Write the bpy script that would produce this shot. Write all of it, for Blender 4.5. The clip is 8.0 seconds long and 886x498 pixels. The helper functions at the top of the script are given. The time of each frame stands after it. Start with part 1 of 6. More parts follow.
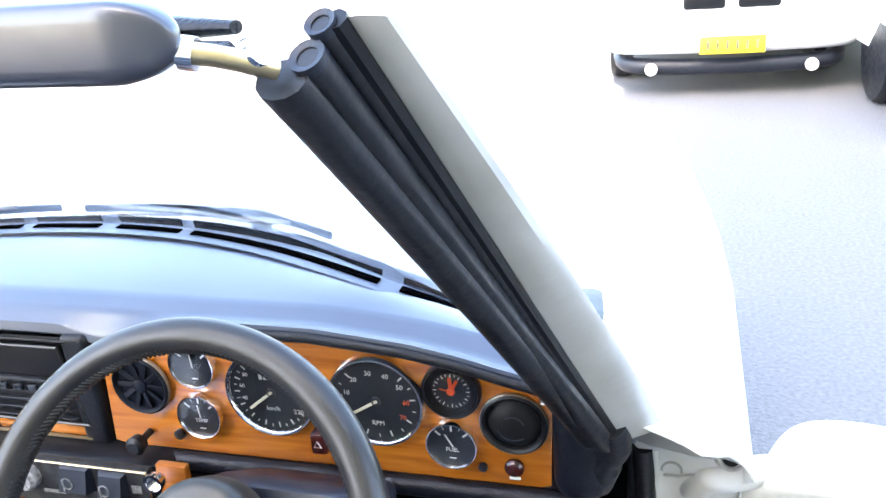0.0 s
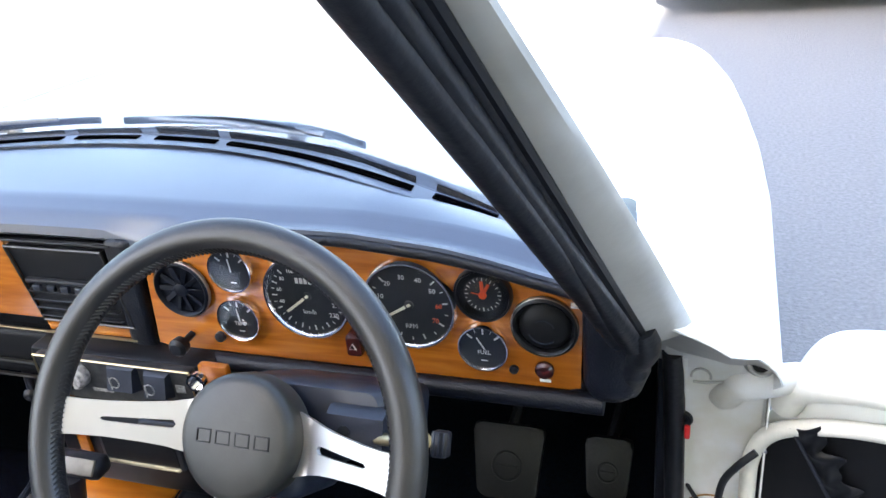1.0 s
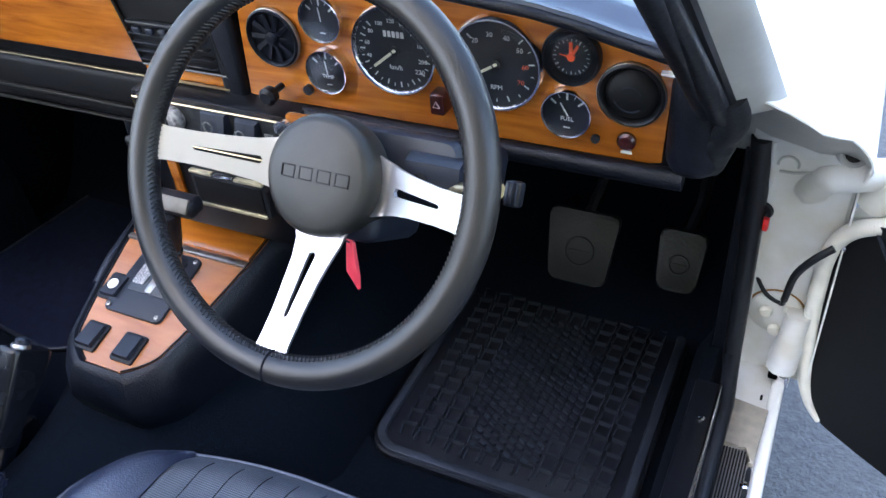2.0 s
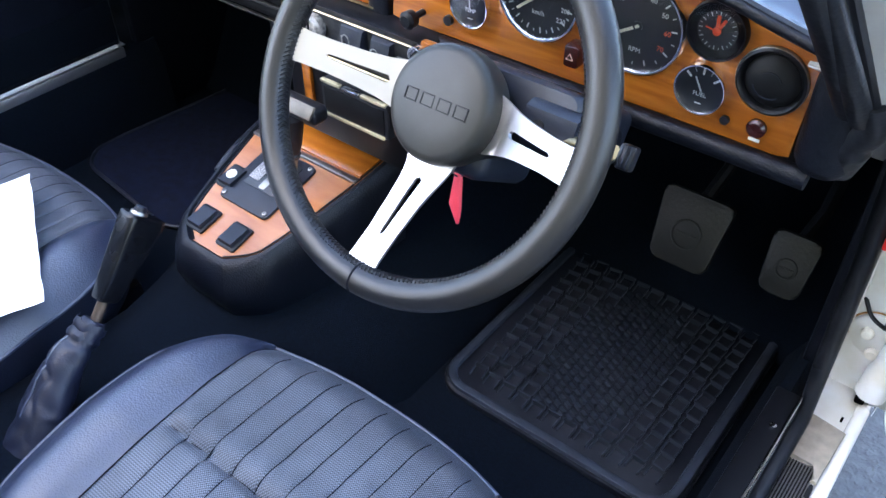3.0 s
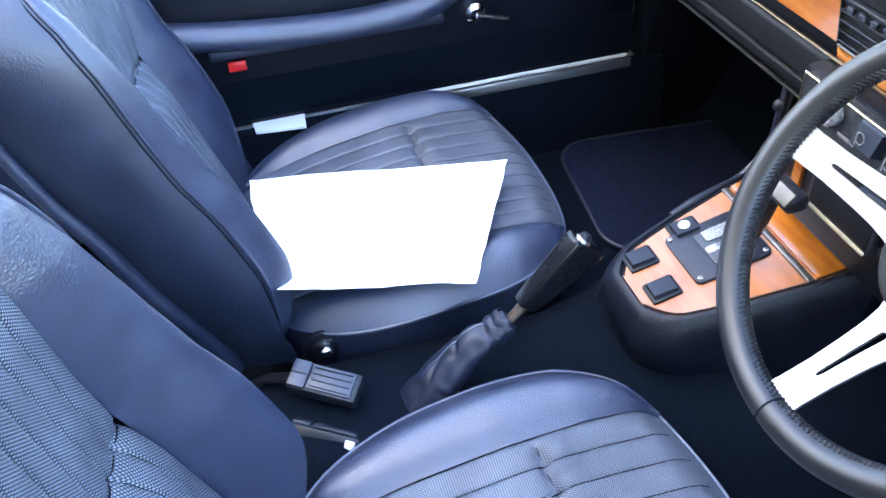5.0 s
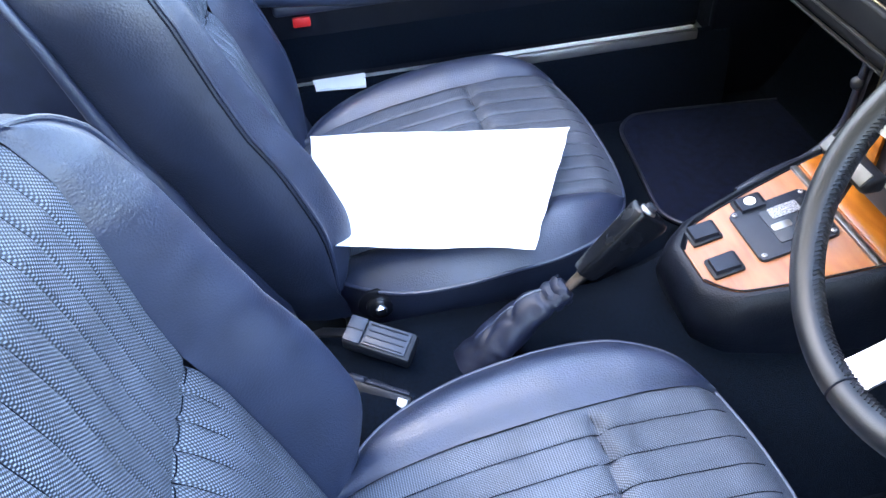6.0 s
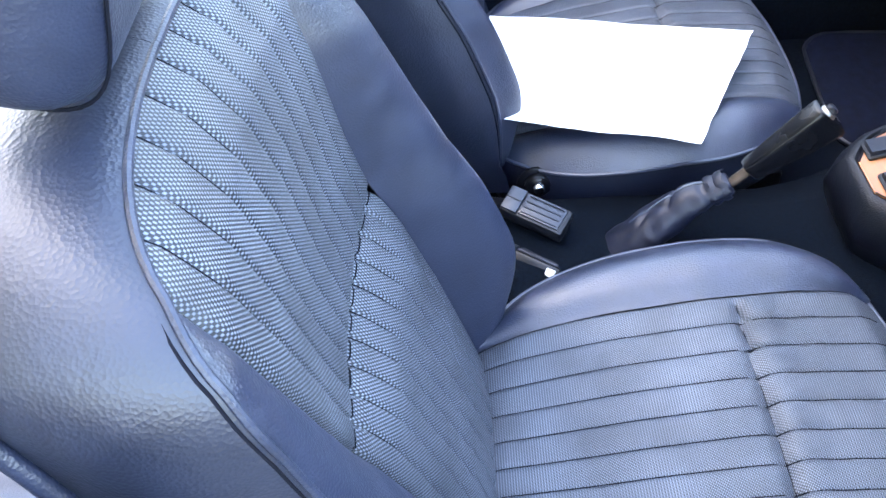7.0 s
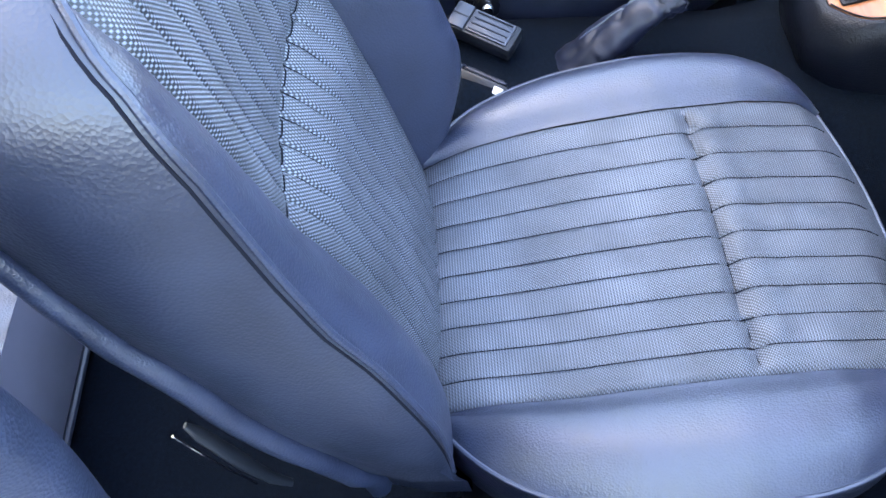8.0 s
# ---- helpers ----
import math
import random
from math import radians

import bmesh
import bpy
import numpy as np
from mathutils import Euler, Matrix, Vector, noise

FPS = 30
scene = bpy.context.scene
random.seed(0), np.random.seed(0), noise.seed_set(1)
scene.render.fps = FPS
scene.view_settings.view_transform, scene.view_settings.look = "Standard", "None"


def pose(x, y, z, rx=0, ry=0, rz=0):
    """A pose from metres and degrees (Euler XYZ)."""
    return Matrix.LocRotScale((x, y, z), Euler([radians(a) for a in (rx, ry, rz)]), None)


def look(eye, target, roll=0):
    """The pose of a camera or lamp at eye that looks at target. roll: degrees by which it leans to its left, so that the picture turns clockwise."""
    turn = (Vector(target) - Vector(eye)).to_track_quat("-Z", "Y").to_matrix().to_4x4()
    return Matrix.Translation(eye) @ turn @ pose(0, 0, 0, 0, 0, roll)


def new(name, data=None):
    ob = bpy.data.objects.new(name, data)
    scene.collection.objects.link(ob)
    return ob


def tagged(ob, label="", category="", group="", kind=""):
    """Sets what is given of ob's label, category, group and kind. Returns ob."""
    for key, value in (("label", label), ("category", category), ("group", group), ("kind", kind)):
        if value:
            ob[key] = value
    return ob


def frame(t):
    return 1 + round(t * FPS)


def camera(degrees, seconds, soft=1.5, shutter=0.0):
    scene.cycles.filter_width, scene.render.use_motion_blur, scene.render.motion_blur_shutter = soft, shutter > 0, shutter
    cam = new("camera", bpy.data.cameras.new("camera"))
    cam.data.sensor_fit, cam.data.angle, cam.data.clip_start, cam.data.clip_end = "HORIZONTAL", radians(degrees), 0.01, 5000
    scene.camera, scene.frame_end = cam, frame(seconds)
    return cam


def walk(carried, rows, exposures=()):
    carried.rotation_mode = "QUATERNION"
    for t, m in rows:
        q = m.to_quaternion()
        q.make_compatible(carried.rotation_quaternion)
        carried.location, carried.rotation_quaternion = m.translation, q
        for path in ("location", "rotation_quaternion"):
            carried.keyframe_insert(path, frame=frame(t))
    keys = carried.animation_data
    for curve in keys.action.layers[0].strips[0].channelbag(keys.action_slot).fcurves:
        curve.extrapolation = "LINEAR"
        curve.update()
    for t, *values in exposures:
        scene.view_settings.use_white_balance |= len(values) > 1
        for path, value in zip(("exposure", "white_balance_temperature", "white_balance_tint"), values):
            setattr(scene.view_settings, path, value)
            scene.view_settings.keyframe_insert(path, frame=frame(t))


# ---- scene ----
cam = camera(55.68, 8.0)
PATH = [
    (0.0, pose(0.7381, -0.4289, 1.3021) @ pose(0, 0, 0, 0, 0, 16.965) @ pose(0, 0, 0, 67.860) @ pose(0, 0, 0, 0, 0, -4.770)),
    (0.5, pose(0.7494, -0.4405, 1.2945) @ pose(0, 0, 0, 0, 0, 18.419) @ pose(0, 0, 0, 66.442) @ pose(0, 0, 0, 0, 0, -5.799)),
    (1.0, pose(0.7447, -0.4417, 1.2837) @ pose(0, 0, 0, 0, 0, 20.220) @ pose(0, 0, 0, 63.230) @ pose(0, 0, 0, 0, 0, -5.886)),
    (1.5, pose(0.7521, -0.4504, 1.2538) @ pose(0, 0, 0, 0, 0, 24.455) @ pose(0, 0, 0, 57.150) @ pose(0, 0, 0, 0, 0, -6.845)),
    (2.0, pose(0.7609, -0.4737, 1.2347) @ pose(0, 0, 0, 0, 0, 28.746) @ pose(0, 0, 0, 51.706) @ pose(0, 0, 0, 0, 0, -5.708)),
    (2.2, pose(0.7712, -0.4806, 1.2243) @ pose(0, 0, 0, 0, 0, 30.869) @ pose(0, 0, 0, 50.936) @ pose(0, 0, 0, 0, 0, -4.668)),
    (3.3, pose(0.7809, -0.4813, 1.2333) @ pose(0, 0, 0, 0, 0, 42.544) @ pose(0, 0, 0, 48.309) @ pose(0, 0, 0, 0, 0, 0.932)),
    (3.5, pose(0.7850, -0.4542, 1.2343) @ pose(0, 0, 0, 0, 0, 46.482) @ pose(0, 0, 0, 48.088) @ pose(0, 0, 0, 0, 0, 0.967)),
    (4.0, pose(0.7778, -0.4107, 1.2376) @ pose(0, 0, 0, 0, 0, 56.428) @ pose(0, 0, 0, 47.934) @ pose(0, 0, 0, 0, 0, -0.018)),
    (4.5, pose(0.7547, -0.4262, 1.2564) @ pose(0, 0, 0, 0, 0, 67.826) @ pose(0, 0, 0, 49.210) @ pose(0, 0, 0, 0, 0, -2.534)),
    (4.7, pose(0.7318, -0.4399, 1.2681) @ pose(0, 0, 0, 0, 0, 71.804) @ pose(0, 0, 0, 49.315) @ pose(0, 0, 0, 0, 0, -3.095)),
    (5.8, pose(0.7058, -0.4614, 1.2803) @ pose(0, 0, 0, 0, 0, 79.550) @ pose(0, 0, 0, 48.593) @ pose(0, 0, 0, 0, 0, -3.724)),
    (6.0, pose(0.7126, -0.4810, 1.2683) @ pose(0, 0, 0, 0, 0, 79.325) @ pose(0, 0, 0, 47.334) @ pose(0, 0, 0, 0, 0, -2.923)),
    (6.5, pose(0.7631, -0.4973, 1.2622) @ pose(0, 0, 0, 0, 0, 90.817) @ pose(0, 0, 0, 45.434) @ pose(0, 0, 0, 0, 0, -8.036)),
    (7.0, pose(0.7925, -0.5262, 1.2513) @ pose(0, 0, 0, 0, 0, 92.669) @ pose(0, 0, 0, 42.911) @ pose(0, 0, 0, 0, 0, -4.932)),
    (7.5, pose(0.8195, -0.5269, 1.2144) @ pose(0, 0, 0, 0, 0, 90.853) @ pose(0, 0, 0, 39.857) @ pose(0, 0, 0, 0, 0, -2.135)),
    (8.0, pose(0.8432, -0.5171, 1.1717) @ pose(0, 0, 0, 0, 0, 88.623) @ pose(0, 0, 0, 35.131) @ pose(0, 0, 0, 0, 0, -1.946)),
]
EXPOSURES = [(0.0, 4.35, 7000, 10), (0.6, 4.02, 7100, 10), (1.2, 3.74, 6950, 10), (2.2, 3.62, 6480, 10), (3.5, 4.22, 6350, 10), (4.5, 4.42, 6200, 10), (6.0, 4.43, 6550, 10), (7.0, 4.49, 7150, 10), (8.0, 4.56, 7050, 10)]
walk(cam, PATH, EXPOSURES)

# ---- world and light ----
world = bpy.data.worlds.new("sky")
scene.world = world
world.use_nodes = True
wn = world.node_tree.nodes
sky = wn.new("ShaderNodeTexSky")
sky.sky_type = "NISHITA"
sky.sun_disc = False
SUN_EL, SUN_AZ = 42.0, 183.2          # height, and the bearing from straight ahead: behind the car
sky.sun_elevation, sky.sun_rotation = radians(SUN_EL), radians(SUN_AZ)
sky.air_density, sky.dust_density, sky.ozone_density = 1.0, 3.0, 1.5
wn["Background"].inputs["Strength"].default_value = 0.15
world.node_tree.links.new(sky.outputs["Color"], wn["Background"].inputs["Color"])
sun = new("sun", bpy.data.lights.new("sun", "SUN"))
sun.data.energy, sun.data.angle, sun.data.color = 4.0, radians(0.5), (1.0, 0.95, 0.88)
SD = Vector((math.sin(radians(SUN_AZ)) * math.cos(radians(SUN_EL)), math.cos(radians(SUN_AZ)) * math.cos(radians(SUN_EL)), math.sin(radians(SUN_EL))))
sun.matrix_world = look(SD * 30, (0, 0, 0))


# ---- materials ----
def mat(name, color, rough=0.5, metal=0.0, spec=0.5, coat=0.0, bump=None, vary=0.0, vscale=30.0, rvary=0.0, color2=None, trans=0.0):
    """bump: list of (kind, scale, distance); vary: strength of the mottling in colour."""
    m = bpy.data.materials.new(name)
    m.use_nodes = True
    t = m.node_tree
    b = t.nodes["Principled BSDF"]
    b.inputs["Base Color"].default_value = (*color, 1)
    b.inputs["Roughness"].default_value = rough
    b.inputs["Metallic"].default_value = metal
    b.inputs["Specular IOR Level"].default_value = spec
    b.inputs["Coat Weight"].default_value = coat
    b.inputs["Coat Roughness"].default_value = 0.08
    b.inputs["Transmission Weight"].default_value = trans
    tc = t.nodes.new("ShaderNodeTexCoord")
    if vary or rvary:
        n = t.nodes.new("ShaderNodeTexNoise")
        n.inputs["Scale"].default_value = vscale
        n.inputs["Detail"].default_value = 6
        t.links.new(tc.outputs["Object"], n.inputs["Vector"])
        if vary:
            mx = t.nodes.new("ShaderNodeMix")
            mx.data_type = "RGBA"
            c2 = color2 or tuple(min(1, c * (1 + vary)) for c in color)
            c1 = color if color2 else tuple(c * (1 - vary) for c in color)
            mx.inputs[6].default_value, mx.inputs[7].default_value = (*c1, 1), (*c2, 1)
            r = t.nodes.new("ShaderNodeMapRange")
            r.inputs[1].default_value, r.inputs[2].default_value = 0.3, 0.7
            t.links.new(n.outputs["Fac"], r.inputs[0])
            t.links.new(r.outputs[0], mx.inputs[0])
            t.links.new(mx.outputs[2], b.inputs["Base Color"])
        if rvary:
            r = t.nodes.new("ShaderNodeMapRange")
            r.inputs[1].default_value, r.inputs[2].default_value = 0.3, 0.7
            r.inputs[3].default_value, r.inputs[4].default_value = rough - rvary, rough + rvary
            t.links.new(n.outputs["Fac"], r.inputs[0])
            t.links.new(r.outputs[0], b.inputs["Roughness"])
    last = None
    for kind, scale, dist in bump or ():
        if kind == "noise":
            n = t.nodes.new("ShaderNodeTexNoise")
            n.inputs["Detail"].default_value = 4
            out = n.outputs["Fac"]
        elif kind == "cells":
            n = t.nodes.new("ShaderNodeTexVoronoi")
            out = n.outputs["Distance"]
        else:
            n = t.nodes.new("ShaderNodeTexWave")
            n.bands_direction = kind
            out = n.outputs["Fac"]
        n.inputs["Scale"].default_value = scale
        t.links.new(tc.outputs["Object"], n.inputs["Vector"])
        bp = t.nodes.new("ShaderNodeBump")
        bp.inputs["Strength"].default_value = 1.0
        bp.inputs["Distance"].default_value = dist
        t.links.new(out, bp.inputs["Height"])
        if last:
            t.links.new(last.outputs["Normal"], bp.inputs["Normal"])
        last = bp
    if last:
        t.links.new(last.outputs["Normal"], b.inputs["Normal"])
    return m


def weave_mat(name, c1, c2, pitch, axis_b, rib=False):
    """Woven cloth: raised stitches in staggered rows, or pressed flat into ribs; axis_b is the length axis (Y on a cushion, Z on a back)."""
    m = bpy.data.materials.new(name)
    m.use_nodes = True
    t = m.node_tree
    b = t.nodes["Principled BSDF"]
    tc = t.nodes.new("ShaderNodeTexCoord")
    sp = t.nodes.new("ShaderNodeSeparateXYZ")
    t.links.new(tc.outputs["Object"], sp.inputs[0])

    def op(kind, a, v=None):
        n = t.nodes.new("ShaderNodeMath")
        n.operation = kind
        for i, x in enumerate((a, v)):
            if x is None:
                continue
            if isinstance(x, (int, float)):
                n.inputs[i].default_value = x
            else:
                t.links.new(x, n.inputs[i])
        return n.outputs[0]
    k = 2 * math.pi / pitch
    lean = op("ADD", sp.outputs["X"], op("MULTIPLY", sp.outputs[axis_b], 0.30 if rib else 0.08))
    sx = op("SINE", op("MULTIPLY", lean, k * (0.9 if rib else 0.86)))
    sy = op("SINE", op("MULTIPLY", sp.outputs[axis_b], k * (1.1 if rib else 0.95)))
    w = op("POWER", op("MAXIMUM", op("MULTIPLY", sx, sy), 0.0), 0.6)
    n = t.nodes.new("ShaderNodeTexNoise")
    n.inputs["Scale"].default_value = 14
    t.links.new(tc.outputs["Object"], n.inputs["Vector"])
    if rib:
        # sat-on places are pressed into ribs, the others keep their stitches
        big = t.nodes.new("ShaderNodeTexNoise")
        big.inputs["Scale"].default_value, big.inputs["Detail"].default_value = 8, 1
        t.links.new(tc.outputs["Object"], big.inputs["Vector"])
        flat = op("MINIMUM", op("MAXIMUM", op("MULTIPLY", op("SUBTRACT", big.outputs["Fac"], 0.40), 5.0), 0.0), 1.0)
        w = op("ADD", op("MULTIPLY", w, op("SUBTRACT", 0.95, op("MULTIPLY", flat, 0.55))), op("MULTIPLY", op("ADD", sy, 1.0), op("ADD", 0.06, op("MULTIPLY", flat, 0.22))))
    mx = t.nodes.new("ShaderNodeMix")
    mx.data_type = "RGBA"
    mx.inputs[6].default_value, mx.inputs[7].default_value = (*c1, 1), (*c2, 1)
    t.links.new(op("MULTIPLY", w, op("ADD", op("MULTIPLY", n.outputs["Fac"], 1.5), 0.2)), mx.inputs[0])
    t.links.new(mx.outputs[2], b.inputs["Base Color"])
    b.inputs["Roughness"].default_value = 0.5
    b.inputs["Specular IOR Level"].default_value = 0.6
    bp = t.nodes.new("ShaderNodeBump")
    bp.inputs["Strength"].default_value, bp.inputs["Distance"].default_value = 1.0, 0.0004
    t.links.new(w, bp.inputs["Height"])
    t.links.new(bp.outputs["Normal"], b.inputs["Normal"])
    return m


def wood_mat(name, c1, c2, rough=0.25):
    m = mat(name, c1, rough, coat=0.5)
    t = m.node_tree
    b = t.nodes["Principled BSDF"]
    tc = t.nodes.new("ShaderNodeTexCoord")
    mp = t.nodes.new("ShaderNodeMapping")
    mp.inputs["Scale"].default_value = (6, 30, 60)
    t.links.new(tc.outputs["Object"], mp.inputs[0])
    n = t.nodes.new("ShaderNodeTexNoise")
    n.inputs["Scale"].default_value, n.inputs["Detail"].default_value, n.inputs["Distortion"].default_value = 1.6, 8, 0.6
    t.links.new(mp.outputs[0], n.inputs["Vector"])
    cr = t.nodes.new("ShaderNodeValToRGB")
    cr.color_ramp.elements[0].position, cr.color_ramp.elements[1].position = 0.3, 0.72
    cr.color_ramp.elements[0].color, cr.color_ramp.elements[1].color = (*c1, 1), (*c2, 1)
    t.links.new(n.outputs["Fac"], cr.inputs[0])
    t.links.new(cr.outputs[0], b.inputs["Base Color"])
    return m


LEATHER = [("cells", 450, 0.00034), ("noise", 45, 0.0003)]
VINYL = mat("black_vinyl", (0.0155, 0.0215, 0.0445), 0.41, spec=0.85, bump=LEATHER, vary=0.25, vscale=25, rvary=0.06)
# Darker copy of the black vinyl; the cabin's shade is in its colour.
DARKV = mat("shaded_vinyl", (0.0032, 0.0044, 0.0085), 0.42, spec=0.25, bump=LEATHER, vary=0.25, vscale=25, rvary=0.06)
VINYL_SIDE = mat("grained_vinyl", (0.012, 0.0165, 0.033), 0.41, spec=0.8, bump=[("cells", 380, 0.0003), ("noise", 90, 0.0003)], vary=0.25, vscale=20, rvary=0.06)
# Seat vinyl toned down, so the cushion's side is shaded by colour.
BORDER = mat("darkened_border_vinyl", (0.0065, 0.009, 0.019), 0.42, spec=0.5, bump=LEATHER, vary=0.2, vscale=25)
# Lighter, bluer base than black vinyl: the sky's sheen is in it.
PAD = mat("sheen_toned_dash_vinyl", (0.050, 0.063, 0.095), 0.36, spec=0.75, bump=[("cells", 600, 0.00006)], vary=0.05, vscale=9)
CLOTH = weave_mat("woven_cushion_cloth", (0.008, 0.011, 0.018), (0.135, 0.155, 0.195), 0.0032, "Y", True)
CLOTH_B = weave_mat("woven_back_cloth", (0.007, 0.010, 0.016), (0.25, 0.275, 0.33), 0.0033, "Z")
THREAD = mat("dark_thread", (0.006, 0.007, 0.012), 0.8, spec=0.1)
PIPING = mat("vinyl_piping", (0.030, 0.038, 0.066), 0.36, spec=0.8)
CARPET = mat("black_carpet", (0.0014, 0.0036, 0.0078), 0.95, spec=0.1, bump=[("noise", 900, 0.002)], vary=0.5, vscale=200)
MATCARPET = mat("mat_carpet", (0.0032, 0.0058, 0.0185), 0.9, spec=0.15, bump=[("noise", 700, 0.002)], vary=0.4, vscale=60)
RUBBER = mat("black_rubber", (0.006, 0.007, 0.010), 0.42, spec=0.35, bump=[("noise", 120, 0.0006)], vary=0.35, vscale=30, rvary=0.1)
MATRUB = mat("mat_rubber", (0.0044, 0.0058, 0.0105), 0.46, spec=0.4, bump=[("noise", 300, 0.0004)], vary=0.35, vscale=25, rvary=0.1)
PLASTIC = mat("black_plastic", (0.009, 0.010, 0.014), 0.36, spec=0.35, bump=[("noise", 700, 0.0002)], rvary=0.06)
GRIP = mat("polished_grip_plastic", (0.004, 0.0044, 0.006), 0.24, spec=0.28, bump=[("noise", 500, 0.0001)], rvary=0.06)
GREYPL = mat("grey_plastic", (0.013, 0.016, 0.025), 0.42, spec=0.3, bump=[("noise", 700, 0.0002)], vary=0.15)
BUCKLE = mat("grey_buckle_plastic", (0.022, 0.026, 0.038), 0.32, spec=0.5, bump=[("noise", 500, 0.0002)], vary=0.15)
SATIN = mat("satin_black", (0.0045, 0.0050, 0.007), 0.38, spec=0.22, rvary=0.06)
CHROME = mat("chrome", (0.82, 0.82, 0.84), 0.1, metal=1.0, bump=[("noise", 40, 0.0002)], rvary=0.04)
ALU = mat("satin_aluminium", (0.60, 0.585, 0.59), 0.42, metal=1.0, bump=[("noise", 300, 0.00004)], rvary=0.05)
STEEL = mat("dull_steel", (0.32, 0.30, 0.27), 0.42, metal=1.0, vary=0.3, vscale=60)
CAPM = mat("worn_bronze_cap", (0.085, 0.075, 0.060), 0.45, vary=0.3, vscale=60)
BRASSY = mat("aged_brassy_lip", (0.46, 0.41, 0.27), 0.36, metal=0.25, vary=0.3, vscale=60)
ENGRAVED = mat("engraved_strip", (0.02, 0.02, 0.022), 0.4, vary=1.0, vscale=420, color2=(0.42, 0.42, 0.44))
TRIMLINE = mat("dull_trim_line", (0.013, 0.012, 0.009), 0.4, vary=0.4, vscale=60)
RODM = mat("dull_lever_steel", (0.09, 0.065, 0.050), 0.45, metal=0.6, vary=0.3, vscale=60)
GOLD = mat("aged_bright_trim", (0.40, 0.33, 0.20), 0.34, metal=1.0, vary=0.2, vscale=50)
WOOD = wood_mat("varnished_veneer", (0.25, 0.064, 0.0062), (0.46, 0.150, 0.016))
# Pinker and paler than WOOD: the sky's reflection in the varnish is mixed in.
WOODC = wood_mat("sky_washed_console_veneer", (0.27, 0.086, 0.022), (0.41, 0.158, 0.052), 0.34)
PAINT = mat("white_car_paint", (0.78, 0.78, 0.76), 0.3, coat=0.4, vary=0.05, vscale=4)
PAINT_OLD = mat("worn_white_paint", (0.66, 0.67, 0.69), 0.36, vary=1.0, vscale=22, color2=(0.55, 0.53, 0.47), bump=[("noise", 60, 0.0006)])
WELT = mat("cream_welt", (0.70, 0.68, 0.62), 0.45, vary=0.1, vscale=40)
# White paint toned grey where these parts face away from the light.
PILLARP = mat("shade_greyed_white_paint", (0.38, 0.38, 0.37), 0.35, vary=1.0, vscale=14, color2=(0.29, 0.285, 0.27), bump=[("noise", 50, 0.0006)])
RUST = mat("rust_stain", (0.30, 0.15, 0.05), 0.8, vary=0.4, vscale=120)
CLEAR = mat("smoky_plastic", (0.30, 0.265, 0.215), 0.22, vary=1.0, vscale=45, color2=(0.17, 0.15, 0.125))
COLUMN = mat("column_plastic", (0.011, 0.0145, 0.025), 0.40, spec=0.4, bump=[("noise", 600, 0.0002)], rvary=0.05)
VISOR = mat("shiny_visor_vinyl", (0.022, 0.025, 0.038), 0.28, spec=0.7, bump=[("noise", 35, 0.0006)], vary=0.15, vscale=12)
STRIP = mat("demister_plastic", (0.045, 0.055, 0.085), 0.38, vary=0.12, vscale=12)
# Lighter than the mat rubber: highlights on raised edges are in the colour.
RIDGE = mat("highlit_mat_ridge", (0.020, 0.0248, 0.036), 0.36, vary=0.4, vscale=30)
PAPER = mat("white_paper", (0.86, 0.86, 0.85), 0.7, bump=[("noise", 8, 0.003)])
VANE = mat("blue_black_vane", (0.0035, 0.0052, 0.0105), 0.5, spec=0.15)
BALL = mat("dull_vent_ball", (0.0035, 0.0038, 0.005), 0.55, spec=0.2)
SLOT = mat("open_slot", (0.0015, 0.0016, 0.002), 1.0, spec=0.0)
DIAL = mat("black_dial", (0.012, 0.014, 0.018), 0.35)
MARK = mat("pale_dial_print", (0.75, 0.75, 0.72), 0.5)
DIMMARK = mat("worn_panel_print", (0.26, 0.26, 0.25), 0.5, vary=1.0, vscale=300, color2=(0.05, 0.05, 0.05))
NEEDLE = mat("cream_needle", (0.85, 0.80, 0.62), 0.45)
ORANGE = mat("orange_needle", (0.85, 0.10, 0.02), 0.45)
RED = mat("red_plastic", (0.60, 0.02, 0.02), 0.3)
DARKRED = mat("dark_red_lens", (0.030, 0.004, 0.0035), 0.25)
TAG = mat("red_key_tag", (0.72, 0.05, 0.08), 0.4)
OLIVE = mat("worn_hub_vinyl", (0.0205, 0.0205, 0.0185), 0.42, spec=0.4, bump=[("cells", 500, 0.00004)], vary=0.25, vscale=25)
LEATHER_RIM = mat("worn_black_leather", (0.0052, 0.0060, 0.0085), 0.40, spec=0.5, color2=(0.011, 0.0095, 0.0085), bump=[("cells", 700, 0.00008)], vary=0.8, vscale=9, rvary=0.05)
TRIMGREY = mat("grey_trim_board", (0.26, 0.26, 0.34), 0.55, vary=0.1, vscale=10)
ASPHALT = mat("grey_asphalt", (0.100, 0.098, 0.100), 0.85, bump=[("noise", 160, 0.004), ("cells", 90, 0.002)], vary=1.0, vscale=70, color2=(0.150, 0.146, 0.146))
RENDER = mat("sandy_render", (0.57, 0.46, 0.29), 0.85, vary=0.12, vscale=0.6, bump=[("noise", 60, 0.004)])
YELLOW = mat("yellow_plate", (0.75, 0.55, 0.03), 0.4)
GLASS = mat("window_glass", (1, 1, 1), 0.0, trans=1.0)
SILVER = mat("car_silver", (0.55, 0.56, 0.58), 0.35, metal=0.6)
PEDAL = mat("worn_pedal_rubber", (0.0042, 0.0042, 0.0036), 0.55, vary=0.3, vscale=40, bump=[("noise", 200, 0.0006)])
